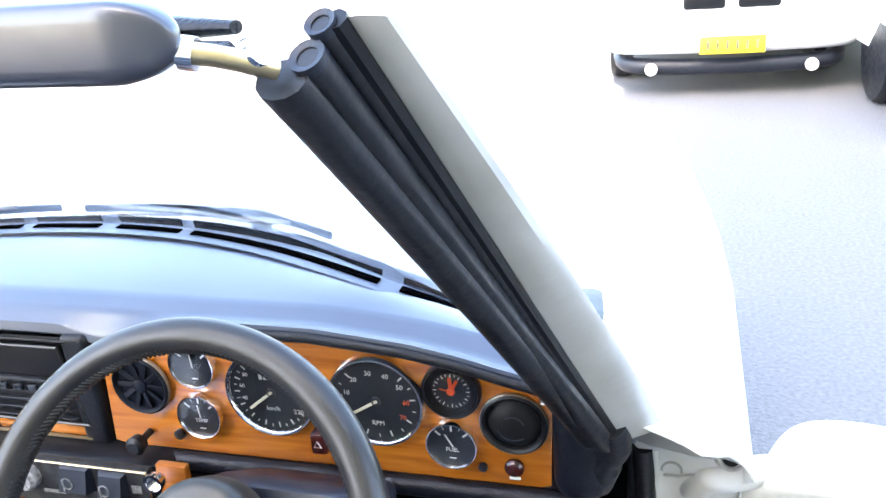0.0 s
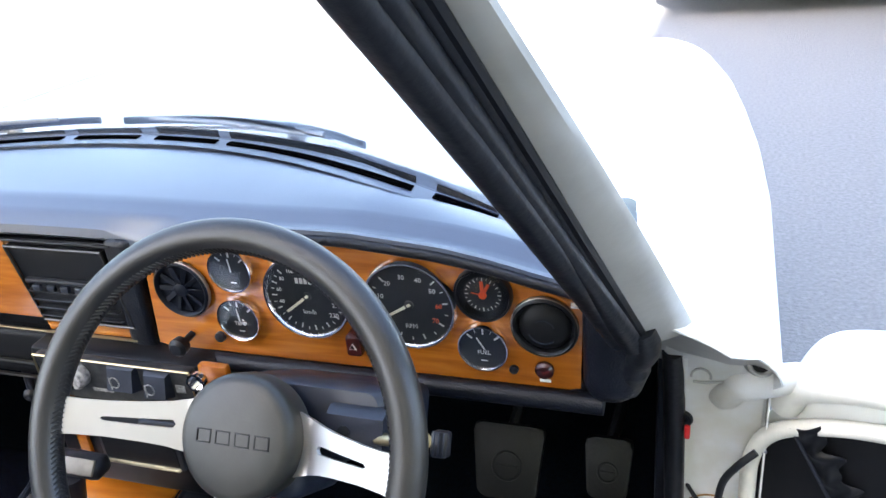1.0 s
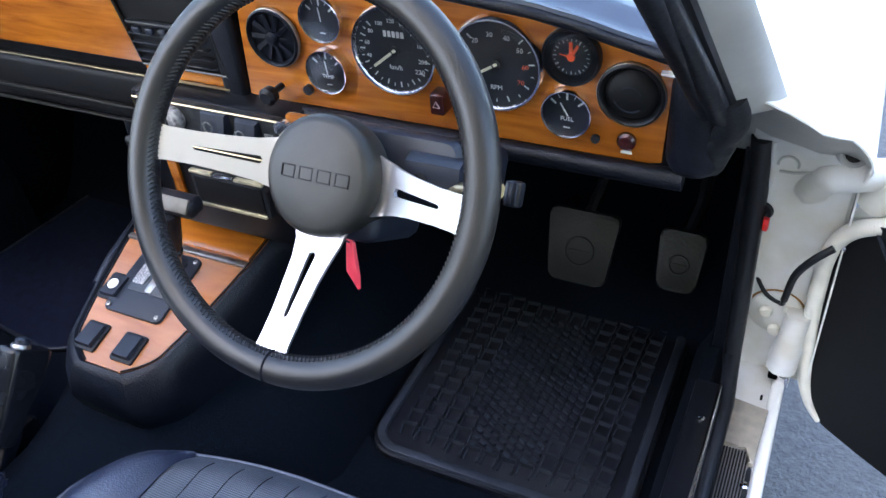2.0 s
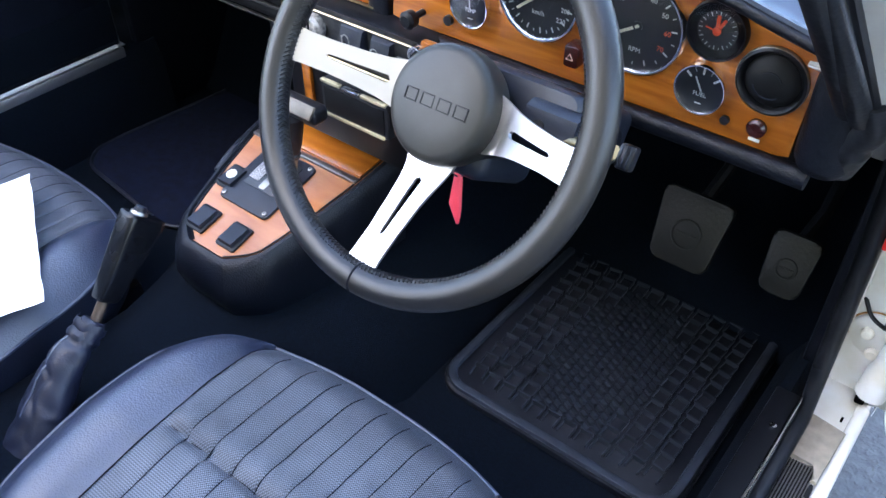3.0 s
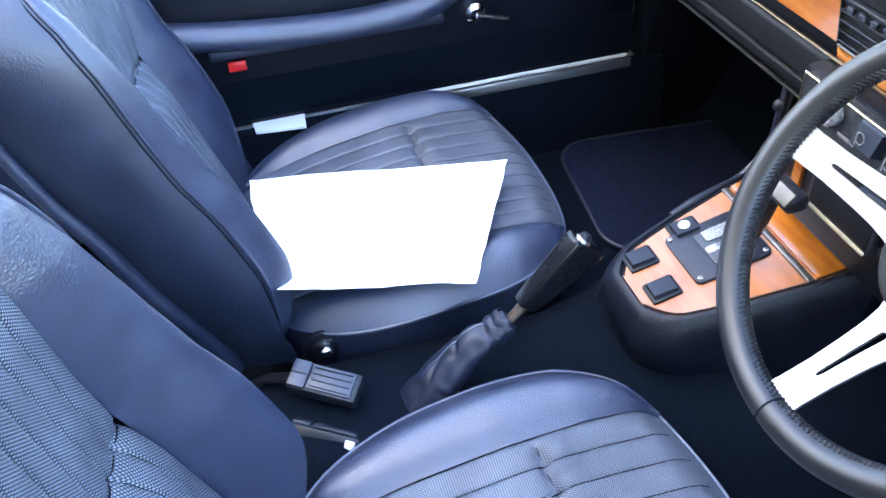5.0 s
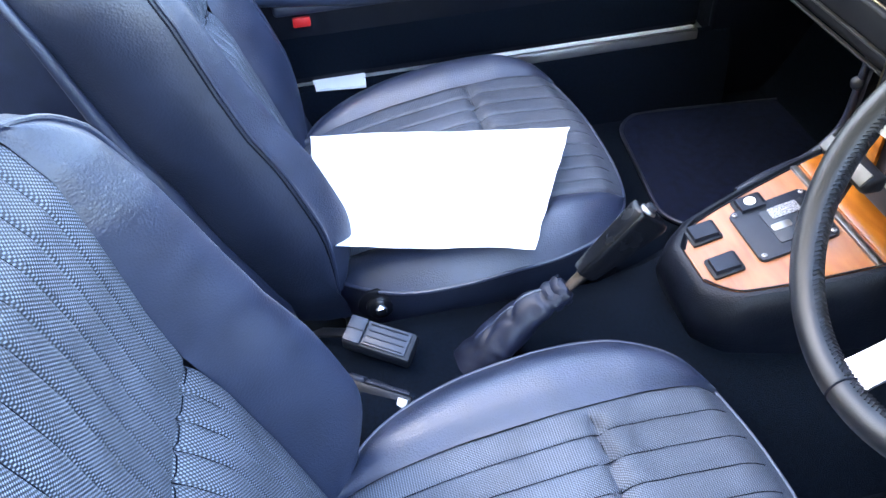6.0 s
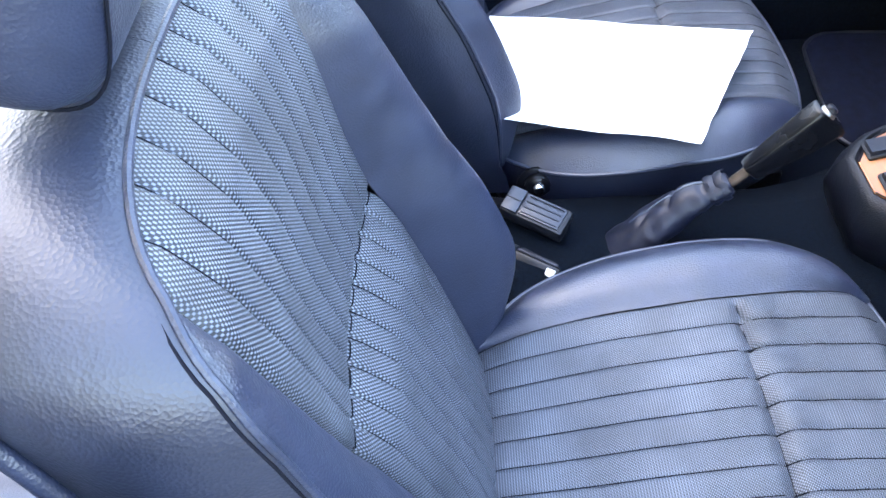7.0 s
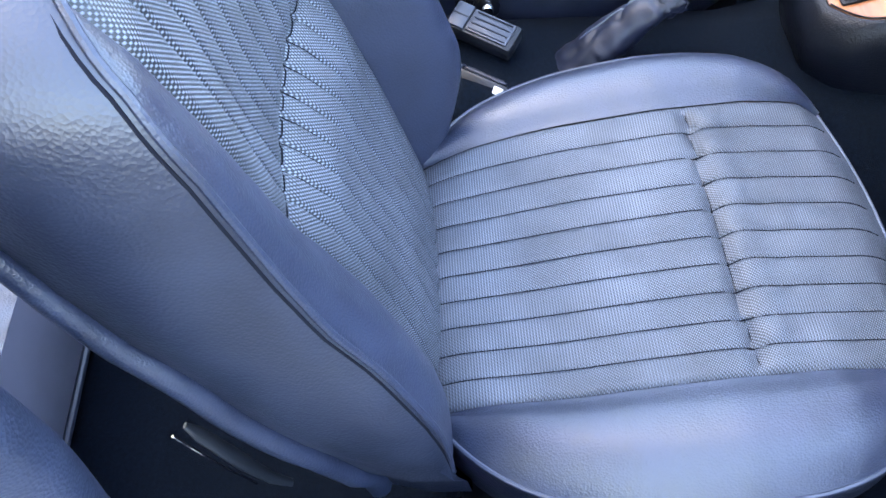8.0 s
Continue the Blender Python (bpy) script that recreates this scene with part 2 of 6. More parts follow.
GAITER = mat("gaiter_vinyl", (0.0070, 0.0092, 0.021), 0.46, spec=0.4, bump=[("noise", 300, 0.0003), ("noise", 40, 0.0012)], vary=0.2)
KNOBM = mat("worn_chrome_knob", (0.46, 0.44, 0.42), 0.35, vary=1.0, vscale=160, color2=(0.05, 0.05, 0.055), bump=[("noise", 200, 0.001)])
DUSTY = mat("dusty_black_panel", (0.006, 0.0065, 0.008), 0.45, spec=0.3, vary=1.0, vscale=110, color2=(0.032, 0.033, 0.034))
LAMP = mat("clear_lamp", (0.8, 0.8, 0.8), 0.08, spec=0.8)


# ---- mesh helpers ----
def part(name, bm, material, parent=None, label="", smooth=True, m=None):
    me = bpy.data.meshes.new(name)
    bmesh.ops.recalc_face_normals(bm, faces=bm.faces)
    bm.to_mesh(me)
    bm.free()
    me.materials.append(material)
    if smooth:
        me.shade_smooth()
        me.set_sharp_from_angle(angle=radians(38))
    ob = new(name, me)
    if parent:
        ob.parent = parent
    if m is not None:
        ob.matrix_local = m
    if label:
        ob["label"] = label
    return ob


def thing(name, label, category, m=None, group="", kind=""):
    ob = new(name)
    ob.empty_display_size = 0.05
    if m is not None:
        ob.matrix_world = m
    return tagged(ob, label, category, group, kind)


def rings(rows, closed=True, caps=True, bm=None):
    """A skin over rows of points; closed: each row is a loop."""
    bm = bm or bmesh.new()
    vs = [[bm.verts.new(p) for p in r] for r in rows]
    n = len(rows[0])
    for a, b in zip(vs, vs[1:]):
        for i in range(n if closed else n - 1):
            j = (i + 1) % n
            bm.faces.new((a[i], a[j], b[j], b[i]))
    if caps and closed:
        bm.faces.new(vs[0][::-1])
        if caps != "first":
            bm.faces.new(vs[-1])
    return bm


def grid(f, nu, nv):
    """A sheet of points f(u, v), u and v from 0 to 1."""
    return rings([[f(i / nu, j / nv) for i in range(nu + 1)] for j in range(nv + 1)], closed=False)


def thick(bm, d):
    """Give a sheet thickness d against its normals."""
    geom = bm.faces[:]
    bmesh.ops.recalc_face_normals(bm, faces=geom)
    bmesh.ops.solidify(bm, geom=geom, thickness=d)
    return bm


def tube(path, r, seg=10, closed=False, bm=None, flat=1.0, up=None):
    """A round bar along a path; r: a number or one for each point; flat: height against width."""
    P = [Vector(p) for p in path]
    n = len(P)
    rad = r if isinstance(r, (list, tuple)) else [r] * n
    rows = []
    side = None
    for i in range(n):
        a, b = (P[i - 1], P[(i + 1) % n]) if closed else (P[max(0, i - 1)], P[min(n - 1, i + 1)])
        t = (b - a).normalized()
        if side is None:
            ref = Vector(up) if up else (Vector((0, 0, 1)) if abs(t.z) < 0.9 else Vector((0, 1, 0)))
            side = t.cross(ref).normalized()
        else:
            side = (side - t * side.dot(t)).normalized()
        nor = side.cross(t)
        rows.append([P[i] + (side * math.cos(k) + nor * math.sin(k) * flat) * rad[i] for k in (2 * math.pi * s / seg for s in range(seg))])
    if closed:
        rows.append(rows[0])
        bm = rings(rows, caps=False, bm=bm)
        bmesh.ops.remove_doubles(bm, verts=bm.verts, dist=1e-6)
        return bm
    return rings(rows, bm=bm)


def box(c, s, bevel=0.0, seg=2, m=None, bm=None):
    bm0 = bmesh.new()
    bmesh.ops.create_cube(bm0, size=1.0, matrix=Matrix.Translation(c) @ Matrix.Diagonal((*s, 1)))
    if bevel:
        bmesh.ops.bevel(bm0, geom=bm0.edges[:], offset=bevel, segments=seg, affect="EDGES", profile=0.5)
    if m is not None:
        bmesh.ops.transform(bm0, matrix=m, verts=bm0.verts)
    if bm is None:
        return bm0
    return merge(bm, bm0)


def merge(bm, other):
    me = bpy.data.meshes.new("tmp")
    other.to_mesh(me)
    other.free()
    bm.from_mesh(me)
    bpy.data.meshes.remove(me)
    return bm


def lathe(prof, seg=32, m=None):
    """Turn a profile of (radius, height) round z."""
    rows = [[(r * math.cos(a), r * math.sin(a), h) for a in (2 * math.pi * k / seg for k in range(seg))] for r, h in prof]
    bm = rings(rows, caps=False)
    if m is not None:
        bmesh.ops.transform(bm, matrix=m, verts=bm.verts)
    return bm


def plate(pts, d, bevel=0.0, m=None, seg=2):
    """A flat slab from an outline in x, y; its top at 0, its underside at -d."""
    bm = bmesh.new()
    top = [bm.verts.new((x, y, 0)) for x, y in pts]
    bot = [bm.verts.new((x, y, -d)) for x, y in pts]
    n = len(pts)
    bm.faces.new(top)
    bm.faces.new(bot[::-1])
    for i in range(n):
        j = (i + 1) % n
        bm.faces.new((top[i], bot[i], bot[j], top[j]))
    if bevel:
        es = [e for e in bm.edges if all(v.co.z > -1e-6 for v in e.verts)]
        bmesh.ops.bevel(bm, geom=es, offset=bevel, segments=seg, affect="EDGES", profile=0.5)
    if m is not None:
        bmesh.ops.transform(bm, matrix=m, verts=bm.verts)
    return bm


def rounded(w, h, r, n=5, cx=0, cy=0):
    """Outline of a rectangle with round corners."""
    out = []
    for sx, sy, a0 in ((1, 1, 0), (-1, 1, 90), (-1, -1, 180), (1, -1, 270)):
        for k in range(n + 1):
            a = radians(a0 + 90 * k / n)
            out.append((cx + sx * (w / 2 - r) + r * math.cos(a), cy + sy * (h / 2 - r) + r * math.sin(a)))
    return out


def smooth_path(pts, n=8, closed=False):
    """A smooth curve through the points."""
    P = [Vector(p) for p in pts]
    out = []
    m = len(P)
    for i in range(m if closed else m - 1):
        p0 = P[(i - 1) % m] if closed else P[max(0, i - 1)]
        p1, p2 = P[i], P[(i + 1) % m]
        p3 = P[(i + 2) % m] if closed else P[min(m - 1, i + 2)]
        for k in range(n):
            t = k / n
            out.append(0.5 * ((2 * p1) + (p2 - p0) * t + (2 * p0 - 5 * p1 + 4 * p2 - p3) * t * t + (3 * p1 - p0 - 3 * p2 + p3) * t ** 3))
    if not closed:
        out.append(P[-1])
    return out


def lerp(a, b, t):
    return a + (b - a) * t


def step(a, b, x):
    t = min(1, max(0, (x - a) / (b - a)))
    return t * t * (3 - 2 * t)


def table(xs, ys, x):
    return float(np.interp(x, xs, ys))


def words(text, size, material, parent, m, name="lettering", label="", depth=0.0004):
    cu = bpy.data.curves.new("tmp", "FONT")
    cu.body, cu.size, cu.extrude, cu.align_x, cu.align_y = text, size, depth, "CENTER", "CENTER"
    cu.resolution_u = 2
    ob = new("tmp", cu)
    me = bpy.data.meshes.new_from_object(ob.evaluated_get(bpy.context.evaluated_depsgraph_get()))
    bpy.data.objects.remove(ob)
    bpy.data.curves.remove(cu)
    me.name = name
    me.materials.clear()
    me.materials.append(material)
    o = new(name, me)
    o.parent = parent
    o.matrix_local = m
    if label:
        o["label"] = label
    return o


# ---- ground and surroundings ----
def ground():
    bm = bmesh.new()
    bmesh.ops.create_grid(bm, x_segments=40, y_segments=40, size=400)
    part("ground", bm, ASPHALT)
    tagged(bpy.data.objects["ground"], "grey worn asphalt of the car park", "ground", kind="structure")


ground()


def shade_building():
    """The building behind the car, in whose shade it stands: a low wing and a higher block."""
    b = thing("building", "plain rendered building behind the car park", "building")
    part("low_wing", box((-2.2, -8.6, 5.2), (3.55, 3.0, 10.4), 0.05), RENDER, b, "plain rendered lower wing", smooth=False)
    part("high_block", box((7.58, -8.6, 8.5), (16.0, 3.0, 17.0), 0.05), RENDER, b, "plain rendered higher block", smooth=False)


shade_building()


# ---- car body ----
body = thing("car_body", "white classic convertible body with open driver side", "car body")


def base_y(x):
    """Plan of the windscreen's foot; its ends lie lower and further ahead."""
    return 0.487 - 0.72 * x * x + 2.2 * droop(x)


def droop(x):
    return 0.030 * step(0.40, 0.60, abs(x))


def scr_top_y(x):
    return -0.055 - 0.20 * x * x


FLOOR = 0.255


def floor_pan():
    part("floor_carpet", box((0, -0.45, FLOOR - 0.02), (1.40, 2.5, 0.04)), CARPET, body, "black carpet on the floor", smooth=False)
    prof = [(-0.16, FLOOR), (-0.135, 0.34), (-0.10, 0.385), (-0.05, 0.40), (0.05, 0.40), (0.10, 0.385), (0.135, 0.34), (0.16, FLOOR)]
    rows = [[(x * (1 + 0.55 * step(-0.08, 0.10, y)), y, FLOOR + (z - FLOOR) * (1 + 0.25 * step(0.1, 0.6, y))) for x, z in prof] for y in [-1.1 + 0.1 * i for i in range(20)]]
    part("tunnel_carpet", rings(rows, closed=False), CARPET, body, "black carpet over the transmission tunnel")
    # toe board and bulkhead
    part("toe_board", grid(lambda u, v: (-0.70 + 1.40 * u, 0.50 + 0.22 * v, FLOOR + 0.45 * v ** 1.3), 4, 8), CARPET, body, "black carpeted toe board")
    part("bulkhead", box((0, 0.74, 0.55), (1.42, 0.03, 0.56)), SATIN, body, "black bulkhead behind the dashboard", smooth=False)
    for s in (-1, 1):
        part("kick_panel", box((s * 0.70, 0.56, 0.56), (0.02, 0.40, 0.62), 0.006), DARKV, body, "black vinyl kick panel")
        part("inner_sill", plate([(0.660, 0), (0.70, 0), (0.70, 0.17), (0.686, 0.165), (0.668, 0.12)], 1.25, 0.006,
             Matrix.Translation((0, -0.85, FLOOR)) @ Matrix.Diagonal((s, 1, 1, 1)) @ pose(0, 0, 0, 90)), CARPET, body, "black carpeted inner sill")


floor_pan()


def sills():
    # driver side: ribbed scuff plate, white flange
    part("sill", box((0.750, -0.28, 0.36), (0.060, 1.32, 0.10), 0.008), PAINT_OLD, body, "worn white sill")
    part("outer_sill", box((0.7785, -0.28, 0.31), (0.016, 1.36, 0.21), 0.006, 3), PAINT, body, "white outer sill flange")
    sc = part("scuff_plate", box((0.751, -0.32, 0.413), (0.040, 1.12, 0.008), 0.002), ALU, body, "ribbed metal scuff plate")
    for i in range(9):
        part("rib", box((0.7355 + i * 0.0034, -0.293, 0.4185), (0.0018, 1.0, 0.004)), SATIN, sc, smooth=False)
    part("corner_cover", plate([(0.732, 0.208), (0.762, 0.214), (0.764, 0.190), (0.7705, 0.190), (0.774, 0.278), (0.733, 0.284)], 0.008, 0.003, pose(0, 0, 0.423)), CLEAR, sc, "smoky beige plastic corner cover")
    part("screw", lathe([(0.005, 0), (0.005, 0.003), (0.002, 0.004)], 12, pose(0.766, 0.158, 0.420)), CHROME, sc)
    part("worn_patch", plate([(p.x, p.y) for p in smooth_path([(0.7645, 0.12, 0), (0.770, 0.13, 0), (0.7705, 0.17, 0), (0.769, 0.186, 0), (0.765, 0.184, 0), (0.7650, 0.16, 0)], 4, closed=True)], 0.002, 0, pose(0, 0, 0.4192)), RUBBER, sc, "dark worn patch")
    part("door_seal", tube([(0.709, 0.315, 0.775), (0.710, 0.352, 0.70), (0.712, 0.362, 0.60), (0.718, 0.33, 0.45), (0.7265, 0.26, 0.430), (0.7265, -0.85, 0.428)], [0.012, 0.012, 0.012, 0.011, 0.0085, 0.0085], 10), RUBBER, body, "black rubber door seal")
    st = part("sill_trim", box((0.700, -0.18, 0.432), (0.030, 0.93, 0.012), 0.003), SATIN, body, "glossy black sill trim")
    part("screw", lathe([(0.004, 0), (0.004, 0.0015), (0.002, 0.002)], 12, pose(0.704, 0.222, 0.438)), CHROME, st)
    part("sill_strip", box((0.7155, -0.18, 0.437), (0.0045, 0.93, 0.008), 0.0015), CHROME, body, "thin bright carpet strip")
    # passenger side bright strips; the outer is white-painted to stand for sky shine
    part("passenger_scuff", box((-0.707, 0.112, 0.423), (0.008, 0.43, 0.012), 0.003), PAINT, body, "bright metal sill strip")
    part("passenger_scuff_lip", box((-0.686, 0.112, 0.4200), (0.009, 0.43, 0.022), 0.003), ALU, body, "bright metal sill strip")
    # White plate added for the sunlit patch at the sill's rear.
    part("sunlit_sill_patch", plate([(-0.735, -0.452), (-0.684, -0.446), (-0.672, -0.352), (-0.735, -0.345)], 0.006, 0.002, pose(0, 0, 0.425)), PAINT, body, "white plate for the sunlit sill patch beside the seat")
    part("passenger_sill", box((-0.75, -0.28, 0.33), (0.12, 1.4, 0.15), 0.012), PAINT, body)


sills()


def a_post(s, mt, label):
    """The post below the pillar; its rear face leans forward towards the foot of the windscreen."""
    rows = []
    for z, y, x0, x1 in ((0.40, 0.362, 0.705, 0.805), (0.60, 0.372, 0.705, 0.808), (0.70, 0.350, 0.704, 0.808), (0.78, 0.305, 0.700, 0.806), (0.83, 0.258, 0.696, 0.800), (0.865, 0.224, 0.692, 0.745)):
        rows.append([(s * x, yy, z) for x, yy in ((x0, y + 0.004), (x0 + 0.004, y), (x1 - 0.004, y), (x1, y + 0.004), (x1, y + 0.13), (x0, y + 0.13))])
    return part("a_post", rings(rows), mt, body, label)


post = a_post(1, PAINT_OLD, "worn white hinge post")
a_post(-1, DARKV, "black trimmed post")


def pillar(s):
    """Windscreen pillar: painted outer skin, two rubber tubes, inner trim."""
    def L(a, b, n=14, bow=0.0):
        a, b = Vector(a), Vector(b)
        return [(s * (lerp(a.x, b.x, k / n) + bow * math.sin(math.pi * k / n)), lerp(a.y, b.y, k / n), lerp(a.z, b.z, k / n)) for k in range(n + 1)]
    rows = []
    o = L((0.6310, -0.1155, 1.2651), (0.7330, 0.2224, 0.8612), bow=0.004)
    i = L((0.6129, -0.1201, 1.2660), (0.6937, 0.2050, 0.8519), bow=0.002)
    back = Vector((-0.012 * s, 0.050, -0.016))
    for a, b in zip(o, i):
        a, b = Vector(a), Vector(b)
        k = (a - b) * 0.18
        rows.append([a - k, a + back * 0.12, a + back, (a + b) / 2 + back * 1.3, b + back, b, (a + b) / 2 + Vector((-0.002 * s, -0.004, 0.001))])
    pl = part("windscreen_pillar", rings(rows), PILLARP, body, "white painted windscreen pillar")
    t1 = L((0.5994, -0.1299, 1.2527), (0.6791, 0.2016, 0.8556))
    bm = tube(t1, [0.0078] * (len(t1) - 6) + [0.009, 0.010, 0.011, 0.012, 0.013, 0.013], 14)
    part("rubber_tube", bm, RUBBER, body, "hollow black rubber seal on the pillar")
    t2 = L((0.6030, -0.1220, 1.2640), (0.6886, 0.2040, 0.8569))
    part("rubber_tube", tube(t2, 0.0066, 12), RUBBER, body, "hollow black rubber seal on the pillar")
    for p, r in ((t1[0], 0.0078), (t2[0], 0.0066)):
        q = Vector(p)
        ax = (Vector(t1[3]) - Vector(t1[0])).normalized()
        mm = Matrix.Translation(q - ax * 0.0006) @ ax.to_track_quat("Z", "Y").to_matrix().to_4x4()
        part("tube_end", lathe([(r * 0.62, 0.0), (r * 1.02, -0.001), (r * 1.02, 0.004), (r * 0.62, 0.004)], 16, mm), GREYPL, body)
        part("tube_bore", lathe([(r * 0.62, 0.0005), (r * 0.55, 0.0020), (0.0001, 0.0024)], 16, mm), DIAL, body)
    trim = L((0.5890, -0.1340, 1.2455), (0.6680, 0.1990, 0.8577), bow=0.002)
    part("pillar_trim", tube(trim, 0.0125, 12, flat=0.8), RUBBER, body, "black pillar trim")
    part("pillar_gutter", tube(L((0.6085, -0.121, 1.2655), (0.6915, 0.205, 0.853)), 0.0055, 8), SATIN, body, "black gutter strip")
    # seal foot that turns inwards below the dash end
    part("seal_foot", tube([(s * x, y, z) for x, y, z in smooth_path([(0.686, 0.19, 0.88), (0.690, 0.21, 0.845), (0.678, 0.225, 0.815), (0.668, 0.24, 0.78)], 6)], [0.014] * 12 + [0.017] * 7, 12), RUBBER, body, "black rubber seal foot")


pillar(1)
pillar(-1)


def windscreen():
    def f(u, v):
        x = -0.66 + 1.32 * u
        return (x * lerp(0.98, 0.87, v), lerp(base_y(x * 0.97), scr_top_y(x), v) + 0.0, lerp(0.935 - droop(x), 1.262, v))
    g = part("windscreen", thick(grid(f, 30, 10), 0.004), GLASS, body, "clear curved windscreen glass")
    g.visible_shadow = False
    foot = [(x, base_y(x) + 0.004, 0.940 - droop(x)) for x in [-0.60 + 0.04 * i for i in range(31)]]
    part("windscreen_seal", tube(foot, 0.011, 10, flat=0.8), RUBBER, body, "black windscreen rubber")
    head = [(x, scr_top_y(x) - 0.008, 1.265) for x in [-0.57 + 0.038 * i for i in range(31)]]
    part("header_rail", tube(head, [0.010] * 29 + [0.008, 0.004], 12, flat=0.7), DARKV, body, "dark windscreen header rail")


windscreen()


def nose():
    """Bonnet, wings and scuttle as closed painted shells."""
    def prof(y):
        z = table((0.2, 0.3, 0.6, 1.0, 1.4, 1.62, 1.72, 1.75), (0.872, 0.884, 0.898, 0.875, 0.83, 0.78, 0.72, 0.60), y)
        w = table((0.2, 0.6, 0.8, 1.2, 1.5, 1.66, 1.75), (0.812, 0.808, 0.80, 0.765, 0.715, 0.675, 0.60), y)
        return z, w

    def wing(s):
        def f(u, v):
            a = u * 1.35
            rear = table((0, 0.2, 0.35, 0.55, 0.68, 0.9, 1.0, 1.06), (0.222, 0.210, 0.201, 0.192, 0.216, 0.232, 0.237, 0.345), a)
            y = lerp(rear, 1.75, v)
            z, w = prof(y)
            inner = lerp(0.62, 0.56, step(0.24, 0.30, y))
            # from the bonnet's gap outwards and down the flank
            x = lerp(inner, w, math.sin(min(1, a) * math.pi / 2))
            zz = z + 0.012 * math.sin(min(1, a) * math.pi) - 0.085 * (1 - math.cos(min(1, a) * math.pi / 2)) - max(0, a - 1) * 1.1
            return (s * x, y, zz)
        part("front_wing", thick(grid(f, 20, 60), 0.002), PAINT, body, "glossy white front wing")

        def end(u, v):
            x, y, z = f(u * 0.70, 0.0)
            return (x, lerp(y + 0.004, 0.372, v), lerp(z - 0.003, min(z - 0.05, 0.72), v))
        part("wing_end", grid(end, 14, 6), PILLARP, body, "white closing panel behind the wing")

    wing(1)
    wing(-1)

    def f(u, v):
        x = lerp(-0.576, 0.576, u)
        y = lerp(base_y(x) + 0.10, 1.74, v)
        return (x, y, prof(y)[0] + 0.022 * (1 - (x / 0.56) ** 2) * (1 - v * 0.5) - 0.004 * step(0.550, 0.560, abs(x)))
    part("bonnet", thick(grid(f, 24, 26), 0.003), PAINT, body, "glossy white bonnet")

    def sc(u, v):
        x = lerp(-0.63, 0.63, u)
        y = lerp(base_y(min(0.62, abs(x))) + 0.008, base_y(min(0.62, abs(x))) + 0.092, v)
        return (x, y, lerp(0.928 - 0.3 * max(0, abs(x) - 0.45), 0.918 - 0.3 * max(0, abs(x) - 0.5), v))
    part("scuttle", grid(sc, 24, 3), PAINT, body, "white scuttle panel")
    part("front_bumper", tube([(-0.68, 1.70, 0.50), (-0.60, 1.80, 0.50), (0, 1.86, 0.50), (0.60, 1.80, 0.50), (0.68, 1.70, 0.50)], 0.045, 10), CHROME, body, "chrome front bumper")
    # rear body that closes the tub
    part("rear_deck", box((0, -1.95, 0.75), (1.5, 0.9, 0.24), 0.08, 4), PAINT, body, "white rear deck")
    part("rear_bulkhead", box((0, -1.50, 0.55), (1.4, 0.06, 0.6), 0.02), VINYL, body)
    for s in (-1, 1):
        part("rear_flank", box((s * 0.765, -1.42, 0.57), (0.08, 1.22, 0.58), 0.03, 3), PAINT, body, "white rear flank")
        q = part("rear_trim_panel", box((s * 0.660, -1.13, 0.56), (0.11, 0.74, 0.54), 0.040, 4), VINYL, body, "black vinyl rear side trim")
        part("trim_roll", tube(smooth_path([(s * 0.688, -0.745, 0.44), (s * 0.684, -0.742, 0.62), (s * 0.680, -0.735, 0.78), (s * 0.684, -0.760, 0.86), (s * 0.69, -0.90, 0.87)], 8), 0.027, 14), VINYL, body, "padded dark blue trim roll")
        part("lock_post", box((s * 0.755, -0.757, 0.61), (0.075, 0.055, 0.46), 0.014, 3), PAINT, body, "white lock post")


nose()


def road_wheels():
    for s in (-1, 1):
        for y in (1.20, -1.42):
            w = part("road_wheel", lathe([(0.19, -0.085), (0.285, -0.082), (0.308, -0.060), (0.312, 0.0), (0.308, 0.060), (0.285, 0.082), (0.19, 0.085)], 36, pose(s * 0.655, y, 0.312, 0, 90, 0)), RUBBER, body, "black rubber tyre")
            part("wheel_disc", lathe([(0.195, -0.07), (0.195, 0.06), (0.16, 0.045), (0.08, 0.055), (0.07, 0.075), (0.0001, 0.08)], 32, pose(s * 0.655, y, 0.312, 0, 90 * s, 0)), SILVER, w, "silver wheel disc")


road_wheels()


# ---- wheel and column ----
WC = Vector((0.3548, 0.0150, 0.8400))
WN = Vector((-0.02, -0.846, 0.533)).normalized()
WX = Vector((1, 0, 0))
WX = (WX - WN * WX.dot(WN)).normalized()
WY = WN.cross(WX)
WM = Matrix(((WX.x, WY.x, WN.x, WC.x), (WX.y, WY.y, WN.y, WC.y), (WX.z, WY.z, WN.z, WC.z), (0, 0, 0, 1)))


